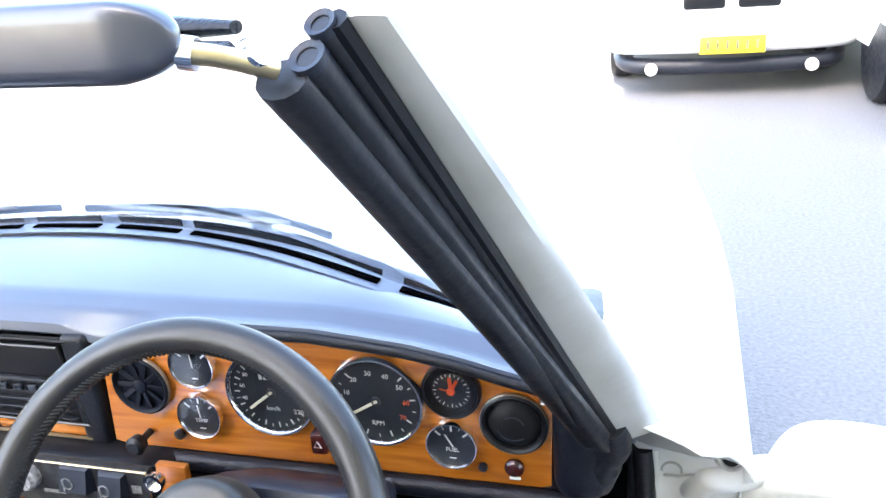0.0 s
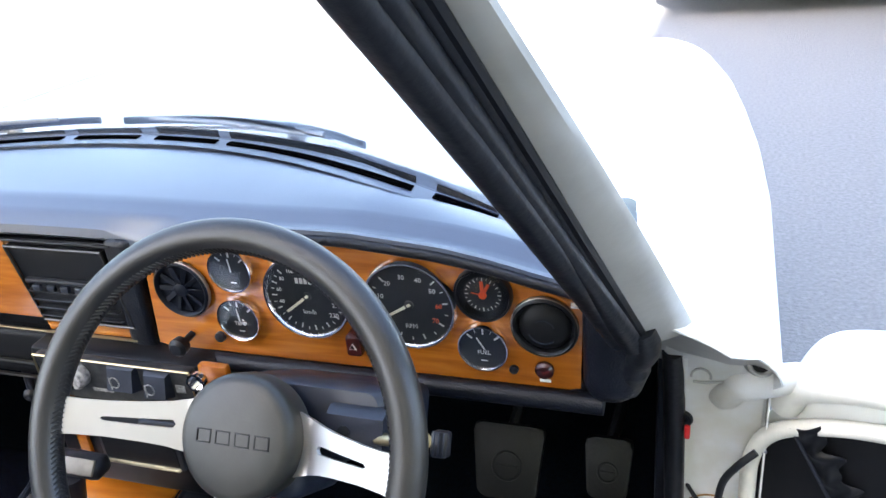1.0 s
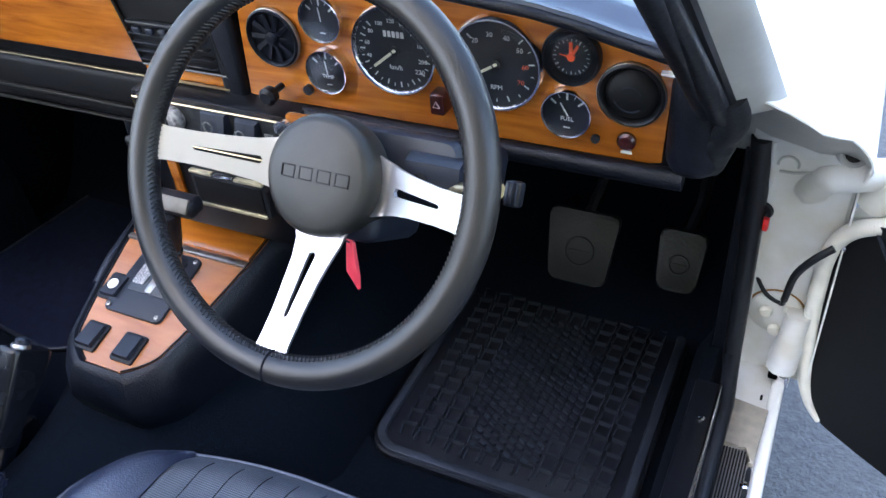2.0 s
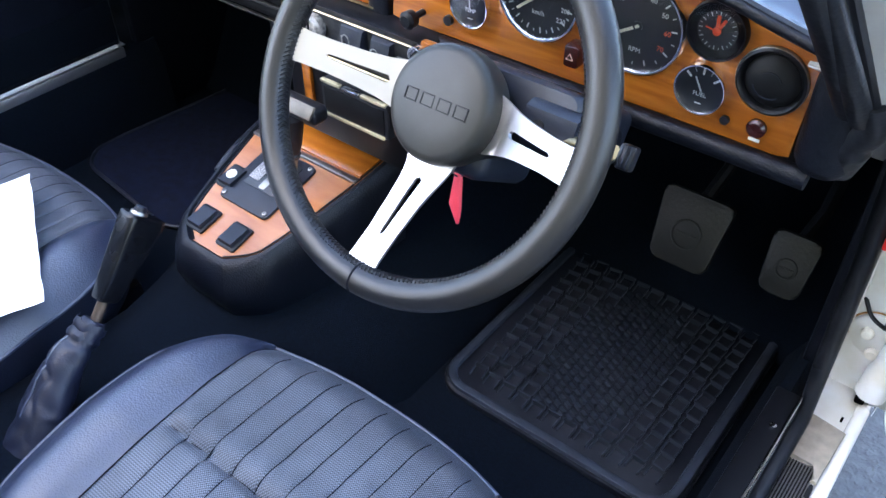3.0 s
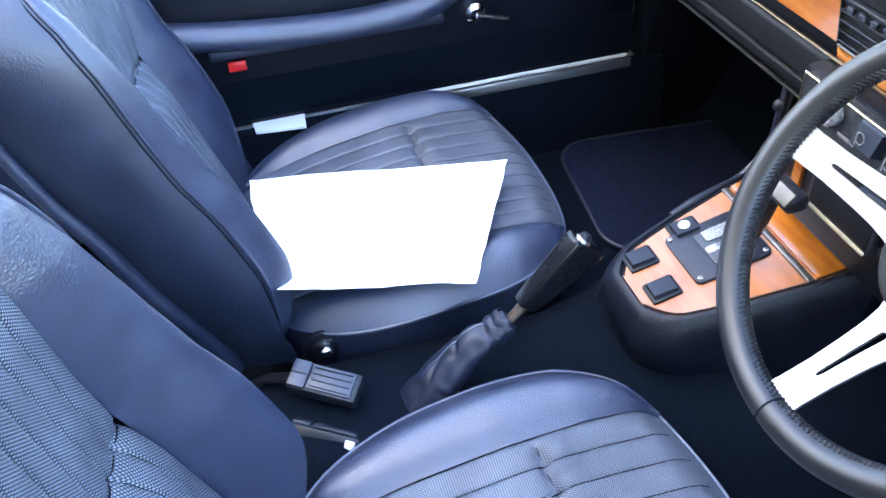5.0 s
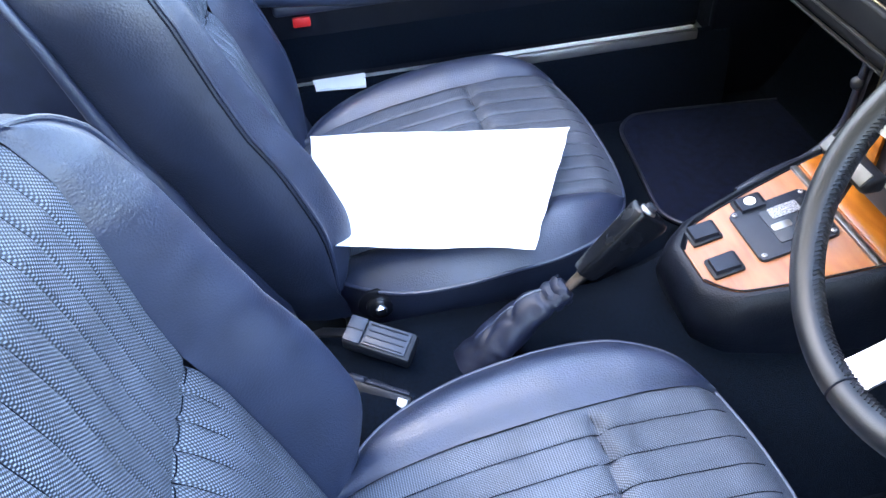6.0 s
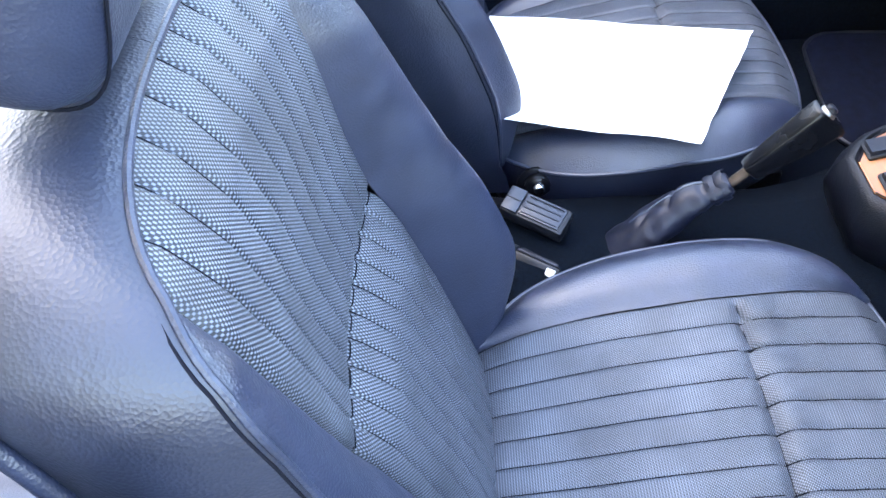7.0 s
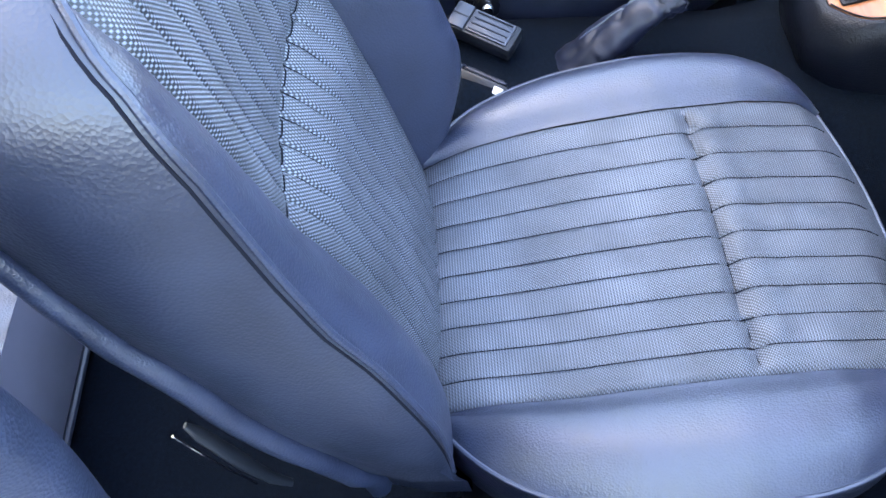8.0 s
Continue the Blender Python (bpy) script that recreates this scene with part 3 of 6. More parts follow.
def steering_wheel():
    w = thing("steering_wheel", "leather-rimmed sports steering wheel with three aluminium spokes", "steering wheel", WM)
    n = 144
    rim = []
    for i in range(n):
        a = 2 * math.pi * i / n
        rim.append((0.1757 * math.cos(a), 0.1757 * math.sin(a), 0))
    rad = [0.0150] * n
    r = part("rim", tube(rim, rad, 18, closed=True, up=(0, 0, 1)), LEATHER_RIM, w, "black leather rim worn brown")
    # stitched seam on the inner side
    bm = bmesh.new()
    for i in range(230):
        a = 2 * math.pi * i / 230
        for s in (-1, 1):
            c = Vector((math.cos(a), math.sin(a), 0))
            q = Vector((math.cos(a + 0.020), math.sin(a + 0.020), 0))
            tube([c * 0.1606 + Vector((0, 0, 0.0012)), c * 0.1612 + Vector((0, 0, 0.004)), q * (0.1606 if s < 0 else 0.1632) + Vector((0, 0, -0.0035 if s < 0 else 0.0085))], 0.0009, 5, bm=bm)
    part("stitching", bm, LEATHER_RIM, r, "braided stitched seam")
    part("rim_joint", tube([(0.1757 * math.cos(a) + 0.0155 * math.cos(b) * math.cos(a), 0.1757 * math.sin(a) + 0.0155 * math.cos(b) * math.sin(a), 0.0155 * math.sin(b))
                            for a in (radians(270),) for b in [2 * math.pi * k / 20 for k in range(20)]], 0.0010, 5, closed=True), THREAD, r)
    # dished spokes, each with a tapered slot
    for ang in (-1.5, 178.5, 268.5):
        m = pose(0, 0, 0, 0, 0, ang)
        prof = [(0.036, 0.0300, -0.056), (0.05, 0.0285, -0.056), (0.065, 0.0240, -0.054), (0.08, 0.0205, -0.047), (0.10, 0.0180, -0.036), (0.13, 0.0160, -0.021), (0.155, 0.0160, -0.008), (0.170, 0.0175, -0.001)]
        bm = bmesh.new()
        T = 0.0035
        N = 60
        def sec(x):
            hw = table([p[0] for p in prof], [p[1] for p in prof], x)
            z = table([p[0] for p in prof], [p[2] for p in prof], x)
            return hw, z
        def slot(x):
            # half width of the opening along the spoke
            if x < 0.074 or x > 0.134:
                return 0.0
            k = (x - 0.074) / 0.060
            return (0.0019 * (1 - k) + 0.0020) * min(1, math.sqrt(max(0.0, min(k, 1 - k)) * 24))
        xs = [0.036 + (0.170 - 0.036) * i / N for i in range(N + 1)]
        for a, b in zip(xs, xs[1:]):
            (ha, za), (hb, zb) = sec(a), sec(b)
            sa, sb = slot(a), slot(b)
            for sg in (1, -1):
                quad = [(a, sg * sa, za), (b, sg * sb, zb), (b, sg * hb, zb), (a, sg * ha, za)]
                vs = [bm.verts.new(m @ Vector(q)) for q in quad]
                bm.faces.new(vs if sg > 0 else vs[::-1])
        bmesh.ops.remove_doubles(bm, verts=bm.verts, dist=1e-5)
        geom = bm.faces[:]
        bmesh.ops.recalc_face_normals(bm, faces=geom)
        bmesh.ops.solidify(bm, geom=geom, thickness=T)
        part("spoke", bm, ALU, w, "brushed aluminium spoke with a slot")
    h = part("hub", lathe([(0.001, -0.078), (0.042, -0.078), (0.054, -0.072), (0.0570, -0.062), (0.0572, -0.042), (0.0560, -0.0345), (0.0525, -0.0305), (0.0475, -0.0288), (0.025, -0.0279), (0.0001, -0.0275)], 56), OLIVE, w, "padded black vinyl hub")
    # the marque's raised badge as plain bars
    for i in range(4):
        x = -0.0291 + 0.0194 * i
        for dx, dy, sx, sy in ((0, 0.0056, 0.0150, 0.0013), (0, -0.0056, 0.0150, 0.0013), (-0.0068, 0, 0.0013, 0.0100), (0.0068, 0, 0.0013, 0.0100)):
            part("badge_bar", box((x + dx, dy, -0.0280), (sx, sy, 0.0014), 0.0003), SATIN, h)
    return w


steering_wheel()


def column():
    c = thing("steering_column", "black column shroud with stalks and ignition key", "steering column")
    ax = -WN
    M = Matrix.Translation(WC + ax * 0.04) @ WM.to_3x3().to_4x4() @ pose(0, 0, 0, 0, 180, 0)
    part("shaft_cover", lathe([(0.044, 0.0), (0.046, 0.02), (0.050, 0.05), (0.050, 0.20)], 32, M), PLASTIC, c, "black column cover")
    Mb = Matrix.Translation(WC) @ WM.to_3x3().to_4x4()
    part("upper_shroud", rings([[Mb @ Vector((x, y, z)) for x, y in rounded(w, h, 0.012, 4, cx, cy)] for z, w, h, cx, cy in ((-0.082, 0.146, 0.042, 0.038, 0.026), (-0.087, 0.154, 0.049, 0.038, 0.026), (-0.13, 0.160, 0.056, 0.038, 0.024), (-0.21, 0.156, 0.060, 0.036, 0.020))]), COLUMN, c, "black upper column shroud")
    part("lower_shroud", box((-0.02, -0.022, -0.145), (0.11, 0.085, 0.11), 0.016, 3, Mb), COLUMN, c, "black lower shroud")
    lk = part("lock_housing", rings([[Mb @ Vector((x, y, z)) for y, z in ((0.040, -0.115), (0.035, -0.076), (0.027, -0.068), (-0.002, -0.072), (-0.014, -0.088), (-0.014, -0.150), (0.040, -0.150))] for x in (0.068, 0.072, 0.117, 0.123)]), COLUMN, c, "faceted black lock housing")
    part("lock_screw", lathe([(0.006, 0), (0.006, 0.002), (0.0001, 0.0024)], 14, Mb @ pose(0.086, 0.012, -0.0695)), SATIN, lk)
    part("lock_barrel", lathe([(0.014, 0), (0.018, 0.004), (0.018, 0.022), (0.015, 0.025), (0.0001, 0.025)], 24, Mb @ pose(0.121, 0.018, -0.106, 0, 90, 0)), SATIN, lk, "ignition lock barrel")
    st = part("stalk", tube([Mb @ Vector(p) for p in ((0.06, 0.000, -0.095), (0.12, 0.010, -0.075), (0.168, 0.016, -0.055))], [0.0060, 0.0065, 0.0085], 12, flat=0.8), GOLD, c, "aged bright indicator stalk")
    sg = part("stalk_grip", box((0.183, 0.017, -0.052), (0.015, 0.022, 0.014), 0.003, 2, Mb), PLASTIC, st, "ridged black stalk grip")
    for i in range(3):
        part("grip_ridge", box((0.1790 + 0.0040 * i, 0.017, -0.0446), (0.0013, 0.020, 0.0012), 0.0004, 1, Mb), GREYPL, st)
    words("D", 0.011, MARK, st, Mb @ pose(0.160, 0.0148, -0.0515, 0, -20, 0))
    s2 = part("stalk", tube([Mb @ Vector(p) for p in ((-0.05, -0.01, -0.12), (-0.11, -0.012, -0.11), (-0.15, -0.012, -0.095))], [0.0045, 0.0045, 0.006], 10), PLASTIC, c, "black wiper stalk")
    part("key_tag", plate([(-0.004, 0.004), (0.007, 0.002), (0.012, -0.040), (0.010, -0.056), (-0.010, -0.040)], 0.004, 0.001,
         Matrix.Translation((0.337, 0.095, 0.705)) @ pose(0, 0, 0, 80, 0, -25) @ pose(0, 0, 0, 0, 0, 8)), TAG, c, "red leather key tag")
    part("key_ring", tube([(0.339 + 0.008 * math.cos(q), 0.094, 0.711 + 0.008 * math.sin(q)) for q in [2 * math.pi * k / 18 for k in range(18)]], 0.0009, 6, closed=True), CHROME, c)


column()


# ---- dashboard ----
dash = thing("dashboard", "black padded dashboard with varnished wood panels and round gauges", "dashboard")
PY = 0.228


def lip_z(x):
    return table((-0.66, 0.10, 0.15, 0.26, 0.40, 0.50, 0.55, 0.59, 0.64, 0.68), (0.906, 0.906, 0.894, 0.922, 0.9255, 0.920, 0.913, 0.905, 0.897, 0.884), x)


def dash_pad():
    def f(u, v):
        x = lerp(-0.665, 0.665, u)
        back = base_y(x) - 0.012
        yf = 0.235 - 0.10 * max(0, x - 0.05) ** 2 - 0.012 * max(0, -x)
        zl = lip_z(x)
        ztop = max(zl + 0.019, 0.941 - 0.07 * max(0, x - 0.40) - 0.06 * max(0, x - 0.52))
        kd = min(1.0, max(0.25, (back - yf) / 0.07))
        pts = [(yf + 0.030, zl - 0.006), (yf + 0.004, zl - 0.004), (yf - 0.006, zl + 0.004), (yf - 0.004, zl + 0.014), (yf + 0.012 * kd, ztop - 0.010), (yf + 0.04 * kd, ztop - 0.002)]
        n = len(pts)
        k = v * (n + 5)
        if k <= n - 1:
            i = min(n - 2, int(k))
            t = k - i
            y, z = lerp(pts[i][0], pts[i + 1][0], t), lerp(pts[i][1], pts[i + 1][1], t)
        else:
            t = (k - n + 1) / 6
            y, z = lerp(pts[-1][0], max(back, pts[-1][0] + 0.004), t), lerp(ztop - 0.002, 0.939 - droop(x), t) + 0.004 * math.sin(t * 3.1) - 0.008 * step(0.7, 1.0, t)
        return (x, y, z)
    pad = part("top_pad", grid(f, 66, 44), PAD, dash, "black vinyl crash pad with sky sheen in its colour")
    lip = [f(lerp(0.615, 0.985, k / 40), 2.1 / 11) for k in range(41)]
    part("pad_lip", tube(lip, 0.0055, 10), DARKV, pad, "dark rolled pad lip")
    # demister strip with slots
    strip = part("demister_strip", grid(lambda u, v: ((lambda x: (x, base_y(x) - lerp(0.012, 0.058, v) + 0.03 * max(0, abs(x) - .35) * v * 2, 0.9455 - droop(x) * 1.0))(lerp(-0.58, 0.58, u))), 48, 3), STRIP, dash, "black demister strip")
    for a, b in ((-0.53, -0.46), (-0.44, -0.26), (-0.24, -0.12), (-0.099, -0.002), (0.027, 0.126), (0.146, 0.436), (0.462, 0.533)):
        def slot(u, v):
            x = lerp(a, b, u)
            return (x, base_y(x) - lerp(0.030, 0.042, v) + 0.03 * max(0, abs(x) - .35), 0.9470 - droop(x) * 1.0)
        part("demister_slot", thick(grid(slot, 12, 1), 0.003), SLOT, strip, "dark air slot", smooth=False)


dash_pad()


def panel_outline():
    top = [(x, lip_z(x) - 0.002) for x in (0.632, 0.58, 0.50, 0.45, 0.40, 0.33, 0.26, 0.20, 0.165, 0.146)]
    return top + [(0.1365, 0.777), (0.150, 0.7755), (0.615, 0.7735), (0.627, 0.777)]


def wood_panels():
    M = pose(0, PY, 0, 90)
    part("driver_panel", plate(panel_outline(), 0.008, 0.0015, M), WOOD, dash, "glossy orange-brown veneer gauge panel")
    part("passenger_panel", plate([(-0.62, 0.795), (-0.022, 0.795), (-0.047, 0.897), (-0.62, 0.897)], 0.008, 0.0015, M), WOOD, dash, "glossy orange-brown veneer passenger panel")
    part("panel_strip", plate([(-0.020, 0.779), (0.115, 0.779), (0.115, 0.793), (-0.022, 0.793)], 0.008, 0.001, M), WOOD, dash, "narrow veneer strip below the vents")
    part("lower_roll", tube([(x, PY - 0.004, 0.764) for x in (0.10, 0.2, 0.3, 0.4, 0.5, 0.6, 0.65)], 0.011, 12), DARKV, dash, "padded black lower edge")
    part("binnacle_side", box((0.116, PY + 0.01, 0.838), (0.036, 0.03, 0.145), 0.008, 3), DARKV, dash, "black divider beside the gauges")
    part("end_cap", box((0.656, PY + 0.016, 0.828), (0.054, 0.07, 0.122), 0.024, 5), DARKV, dash, "black dashboard end")
    part("dash_carcass", box((0, PY + 0.12, 0.82), (1.34, 0.20, 0.15), 0.02), SATIN, dash)
    for z, mt in ((0.7790, GOLD), (0.9025, TRIMLINE)):
        part("bright_strip", box((-0.26, PY - 0.004, z), (0.74, 0.004, 0.0026), 0.0008), mt, dash, "thin bright trim strip")
    part("bright_strip", box((-0.29, PY - 0.002, 0.7255), (0.66, 0.006, 0.0035), 0.001), TRIMLINE, dash, "thin bright trim strip")
    part("bright_strip", box((-0.29, PY - 0.002, 0.7035), (0.66, 0.006, 0.003), 0.001), TRIMLINE, dash, "dull tan trim strip")
    # Near-black vent material here stands in for the shade below the dash.
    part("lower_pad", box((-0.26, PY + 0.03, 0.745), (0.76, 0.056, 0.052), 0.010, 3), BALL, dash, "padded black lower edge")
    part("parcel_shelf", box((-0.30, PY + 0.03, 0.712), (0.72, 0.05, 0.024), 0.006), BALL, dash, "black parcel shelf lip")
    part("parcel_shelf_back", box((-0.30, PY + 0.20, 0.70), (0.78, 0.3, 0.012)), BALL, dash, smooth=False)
    # air vents: a framed box with blades
    v = part("air_vent", plate([(-0.018, 0.797), (0.112, 0.797), (0.094, 0.894), (-0.042, 0.894)], 0.006, 0.001, pose(0, PY - 0.002, 0, 90)), SATIN, dash, "black face-level air vent")
    part("vent_frame", tube([(-0.018, PY - 0.004, 0.797), (0.112, PY - 0.004, 0.797), (0.094, PY - 0.004, 0.894), (-0.042, PY - 0.004, 0.894)], 0.0022, 6, closed=True), TRIMLINE, v, "thin dull vent frame")
    for i in range(4):
        z = 0.806 + 0.011 * i
        part("blade", box((0.043 - 0.22 * (z - 0.80), PY - 0.006, z), (0.116, 0.008, 0.002), 0.0005, 1, None), PLASTIC, v)
    part("vent_slide", box((0.036, PY - 0.007, 0.853), (0.116, 0.008, 0.006), 0.002), PLASTIC, v)
    for i in range(5):
        part("slide_tooth", box((-0.005 + 0.020 * i, PY - 0.011, 0.846), (0.012, 0.006, 0.008), 0.002), GREYPL, v)


wood_panels()


def gauge(x, z, r, kind):
    M = pose(x, PY - 0.001, z, 90)
    bez = lathe([(r * 0.88, 0.001), (r * 0.885, 0.004), (r * 0.93, 0.0088), (r * 0.97, 0.0090), (r, 0.006), (r, 0.0)], 48)
    g = part("gauge", bez, SATIN if kind == "clock" else CHROME, dash, {"speed": "large chrome-rimmed speedometer", "rev": "large chrome-rimmed rev counter", "clock": "small black-rimmed clock"}.get(kind, "small chrome-rimmed gauge"), m=M)
    part("dial", lathe([(r * 0.91, 0.0018), (0.0001, 0.0019)], 40), DIAL, g, "black dial")
    n0, n1, k = {"speed": (-225, 45, 24), "rev": (-225, 45, 15), "clock": (0, 345, 24), "fuel": (40, 140, 5), "temp": (40, 140, 5), "volt": (40, 140, 5)}[kind]
    bm = bmesh.new()
    for i in range(k):
        a = radians(lerp(n0, n1, i / (k - 1)))
        major = i % 2 == 0
        l = r * ((0.26 if major else 0.16) if kind in ("fuel", "temp", "volt") else (0.12 if major else 0.07))
        m = pose(0, 0, 0, 0, 0, math.degrees(a))
        box(((0.62 if kind == "clock" else 0.82) * r - l / 2, 0, 0.0024), (l, r * ((0.075 if k == 5 else 0.030) if major else 0.018), 0.0006), 0, 1, m, bm)
    part("scale_marks", bm, MARK, g, smooth=False)

    def needle(ang, l, w, mt, tail=0.2, name="needle"):
        bm = box((l / 2 - l * tail / 2, 0, 0.0042), (l * (1 + tail), w, 0.0010), 0.0003, 1, pose(0, 0, 0, 0, 0, ang))
        part(name, bm, mt, g)
    if kind == "speed":
        needle(-142, r * 0.66, r * 0.062, NEEDLE, 0.06)
        part("needle_boss", lathe([(r * 0.10, 0.0025), (r * 0.10, 0.0045), (r * 0.05, 0.0055)], 20), DIAL, g)
        words("220", r * 0.15, MARK, g, pose(r * 0.55, -r * 0.42, 0.0023))
        words("200", r * 0.14, MARK, g, pose(r * 0.64, -r * 0.18, 0.0023))
        for i, s in enumerate(("40", "60", "80", "100", "120", "140", "160", "180")):
            a = radians(196 - 26 * i)
            words(s, r * 0.125, MARK, g, pose(r * 0.64 * math.cos(a), r * 0.64 * math.sin(a), 0.0023))
        words("km/h", r * 0.15, MARK, g, pose(0, -r * 0.38, 0.0023))
        for i in range(5):
            part("odometer_drum", box((-r * 0.18 + i * r * 0.10, r * 0.36, 0.0026), (r * 0.07, r * 0.13, 0.0008)), MARK, g, smooth=False)
    elif kind == "rev":
        needle(-149, r * 0.70, r * 0.062, NEEDLE, 0.06)
        part("needle_boss", lathe([(r * 0.10, 0.0025), (r * 0.10, 0.0045), (r * 0.05, 0.0055)], 20), DIAL, g)
        for i, s in enumerate(("10", "20", "30", "40", "50", "60", "70")):
            a = radians(-196 + 220 * (i) / 6)
            a = radians(180 - 30 - i * 33 + 16)
            words(s, r * 0.145, MARK if i < 5 else ORANGE, g, pose(r * 0.62 * math.cos(a), r * 0.62 * math.sin(a), 0.0023))
        words("RPM", r * 0.14, MARK, g, pose(0, -r * 0.50, 0.0023))
    elif kind == "clock":
        needle(62, r * 0.48, r * 0.11, ORANGE, 0.1)
        needle(92, r * 0.52, r * 0.13, ORANGE, 0.1)
        needle(170, r * 0.40, r * 0.05, ORANGE, 0.1)
        part("needle_boss", lathe([(r * 0.14, 0.003), (r * 0.14, 0.0056), (0.0001, 0.0060)], 20), ORANGE, g)
        part("inner_cone", lathe([(r * 0.90, 0.0062), (r * 0.70, 0.0026), (r * 0.66, 0.0022)], 36), BALL, g, "black inner cone")
    else:
        words(kind.upper(), r * 0.24, MARK, g, pose(0, -r * 0.24, 0.0023)) if kind in ("fuel", "temp") else None
        needle(120 if kind == "fuel" else 95, r * 0.5, r * 0.06, MARK)
        part("dial_bar", box((0, -r * 0.60, 0.0024), (r * 0.26, r * 0.05, 0.0006)), MARK, g, smooth=False)
    gl = part("gauge_glass", lathe([(r * 0.90, 0.0064), (r * 0.5, 0.0068), (0.0001, 0.0070)], 32), GLASS, g, "clear gauge glass")
    gl.visible_shadow = False


gauge(0.260, 0.886, 0.0262, "volt")
gauge(0.257, 0.825, 0.0262, "temp")
gauge(0.345, 0.861, 0.0500, "speed")
gauge(0.458, 0.861, 0.0500, "rev")
gauge(0.5355, 0.8795, 0.0290, "clock")
gauge(0.532, 0.819, 0.0262, "fuel")


def eyeball_vent(x, z, r):
    v = part("eyeball_vent", lathe([(r, 0), (r, 0.006), (r * 0.93, 0.008), (r * 0.86, 0.006), (r * 0.80, 0.001), (r * 0.5, 0.0012), (0.0001, 0.001)], 40), SATIN, dash, "round black air vent", m=pose(x, PY - 0.001, z, 90))
    part("vent_rim", lathe([(r * 0.97, 0.0065), (r * 1.02, 0.005), (r * 1.02, 0.001), (r * 0.99, 0.001)], 40), STEEL, v, "thin metal rim")
    part("vent_ball", lathe([(r * 0.79, 0.0012), (r * 0.66, 0.0060), (r * 0.44, 0.0092), (r * 0.2, 0.0108), (0.0001, 0.0112)], 32), BALL, v, "black swivelling ball")
    for a0, rr in ((20, 0.34), (200, 0.46)):
        part("finger_slot", tube([(r * rr * math.cos(radians(a)), r * rr * math.sin(radians(a)), 0.0104 - 0.004 * rr) for a in range(a0, a0 + 111, 10)], 0.0012, 6), GREYPL, v)


def fan_vent(x, z, r):
    v = part("round_vent", lathe([(r, 0), (r, 0.006), (r * 0.94, 0.008), (r * 0.87, 0.006), (r * 0.84, 0.0015), (r * 0.5, 0.0012), (0.0001, 0.001)], 40), VANE, dash, "round black air vent with vanes", m=pose(x, PY - 0.001, z, 90))
    part("vent_rim", lathe([(r * 0.97, 0.0065), (r * 1.02, 0.005), (r * 1.02, 0.001), (r * 0.99, 0.001)], 40), STEEL, v, "thin metal rim")
    for k in range(10):
        part("vane", box((r * 0.53, 0, 0.0042), (r * 0.58, r * 0.17, 0.0016), 0.0004, 1, pose(0, 0, 0, 0, 0, 36 * k) @ pose(0, 0, 0, 14, 0, 0)), VANE, v)
    part("vent_boss", lathe([(r * 0.24, 0.002), (r * 0.24, 0.0065), (r * 0.17, 0.008), (0.0001, 0.0082)], 24), VANE, v, "black centre boss")


fan_vent(0.191, 0.856, 0.034)
eyeball_vent(0.594, 0.848, 0.0325)


def small_controls():
    hz = part("hazard_switch", box((0, 0, 0.008), (0.017, 0.024, 0.022), 0.003, 2), DARKRED, dash, "red hazard switch", m=pose(0.396, PY - 0.001, 0.813, 90))
    part("warning_triangle", tube([(0.0045 * math.cos(radians(a)), 0.0045 * math.sin(radians(a)), 0.0198) for a in (90, 210, 330)], 0.0006, 5, closed=True), MARK, hz)
    part("warning_lamp", lathe([(0.0095, 0), (0.0095, 0.004), (0.007, 0.007), (0.0001, 0.008)], 20), DARKRED, dash, "round dark red warning lamp", m=pose(0.592, PY - 0.001, 0.797, 90))
    part("lamp_caption", box((0.592, PY - 0.0014, 0.7835), (0.011, 0.001, 0.0028)), MARK, dash, smooth=False)
    part("dimmer_knob", lathe([(0.0045, 0), (0.0045, 0.004), (0.0001, 0.005)], 16), PLASTIC, dash, "small black knob", m=pose(0.561, PY - 0.001, 0.794, 90))
    part("dimmer_knob", lathe([(0.006, 0), (0.006, 0.005), (0.0001, 0.006)], 16), PLASTIC, dash, "small black knob", m=pose(0.2250, PY - 0.001, 0.797, 90))
    kn = part("choke_knob", lathe([(0.004, 0), (0.004, 0.018), (0.010, 0.020), (0.011, 0.030), (0.007, 0.034), (0.0001, 0.034)], 20), SATIN, dash, "black pull knob", m=pose(0.186, PY - 0.001, 0.795, 90))


small_controls()


# ---- centre console ----
CS = 0.25


def con_z(y):
    return 0.499 + CS * (y - 0.02)


def con_half(y):
    if y < 0.033:
        return 0.030 + 0.0425 * (1 - (1 - max(0.0, y + 0.012) / 0.045) ** 1.9)
    return table((0.033, 0.05, 0.10, 0.175, 0.25), (0.0725, 0.078, 0.090, 0.104, 0.112), y)


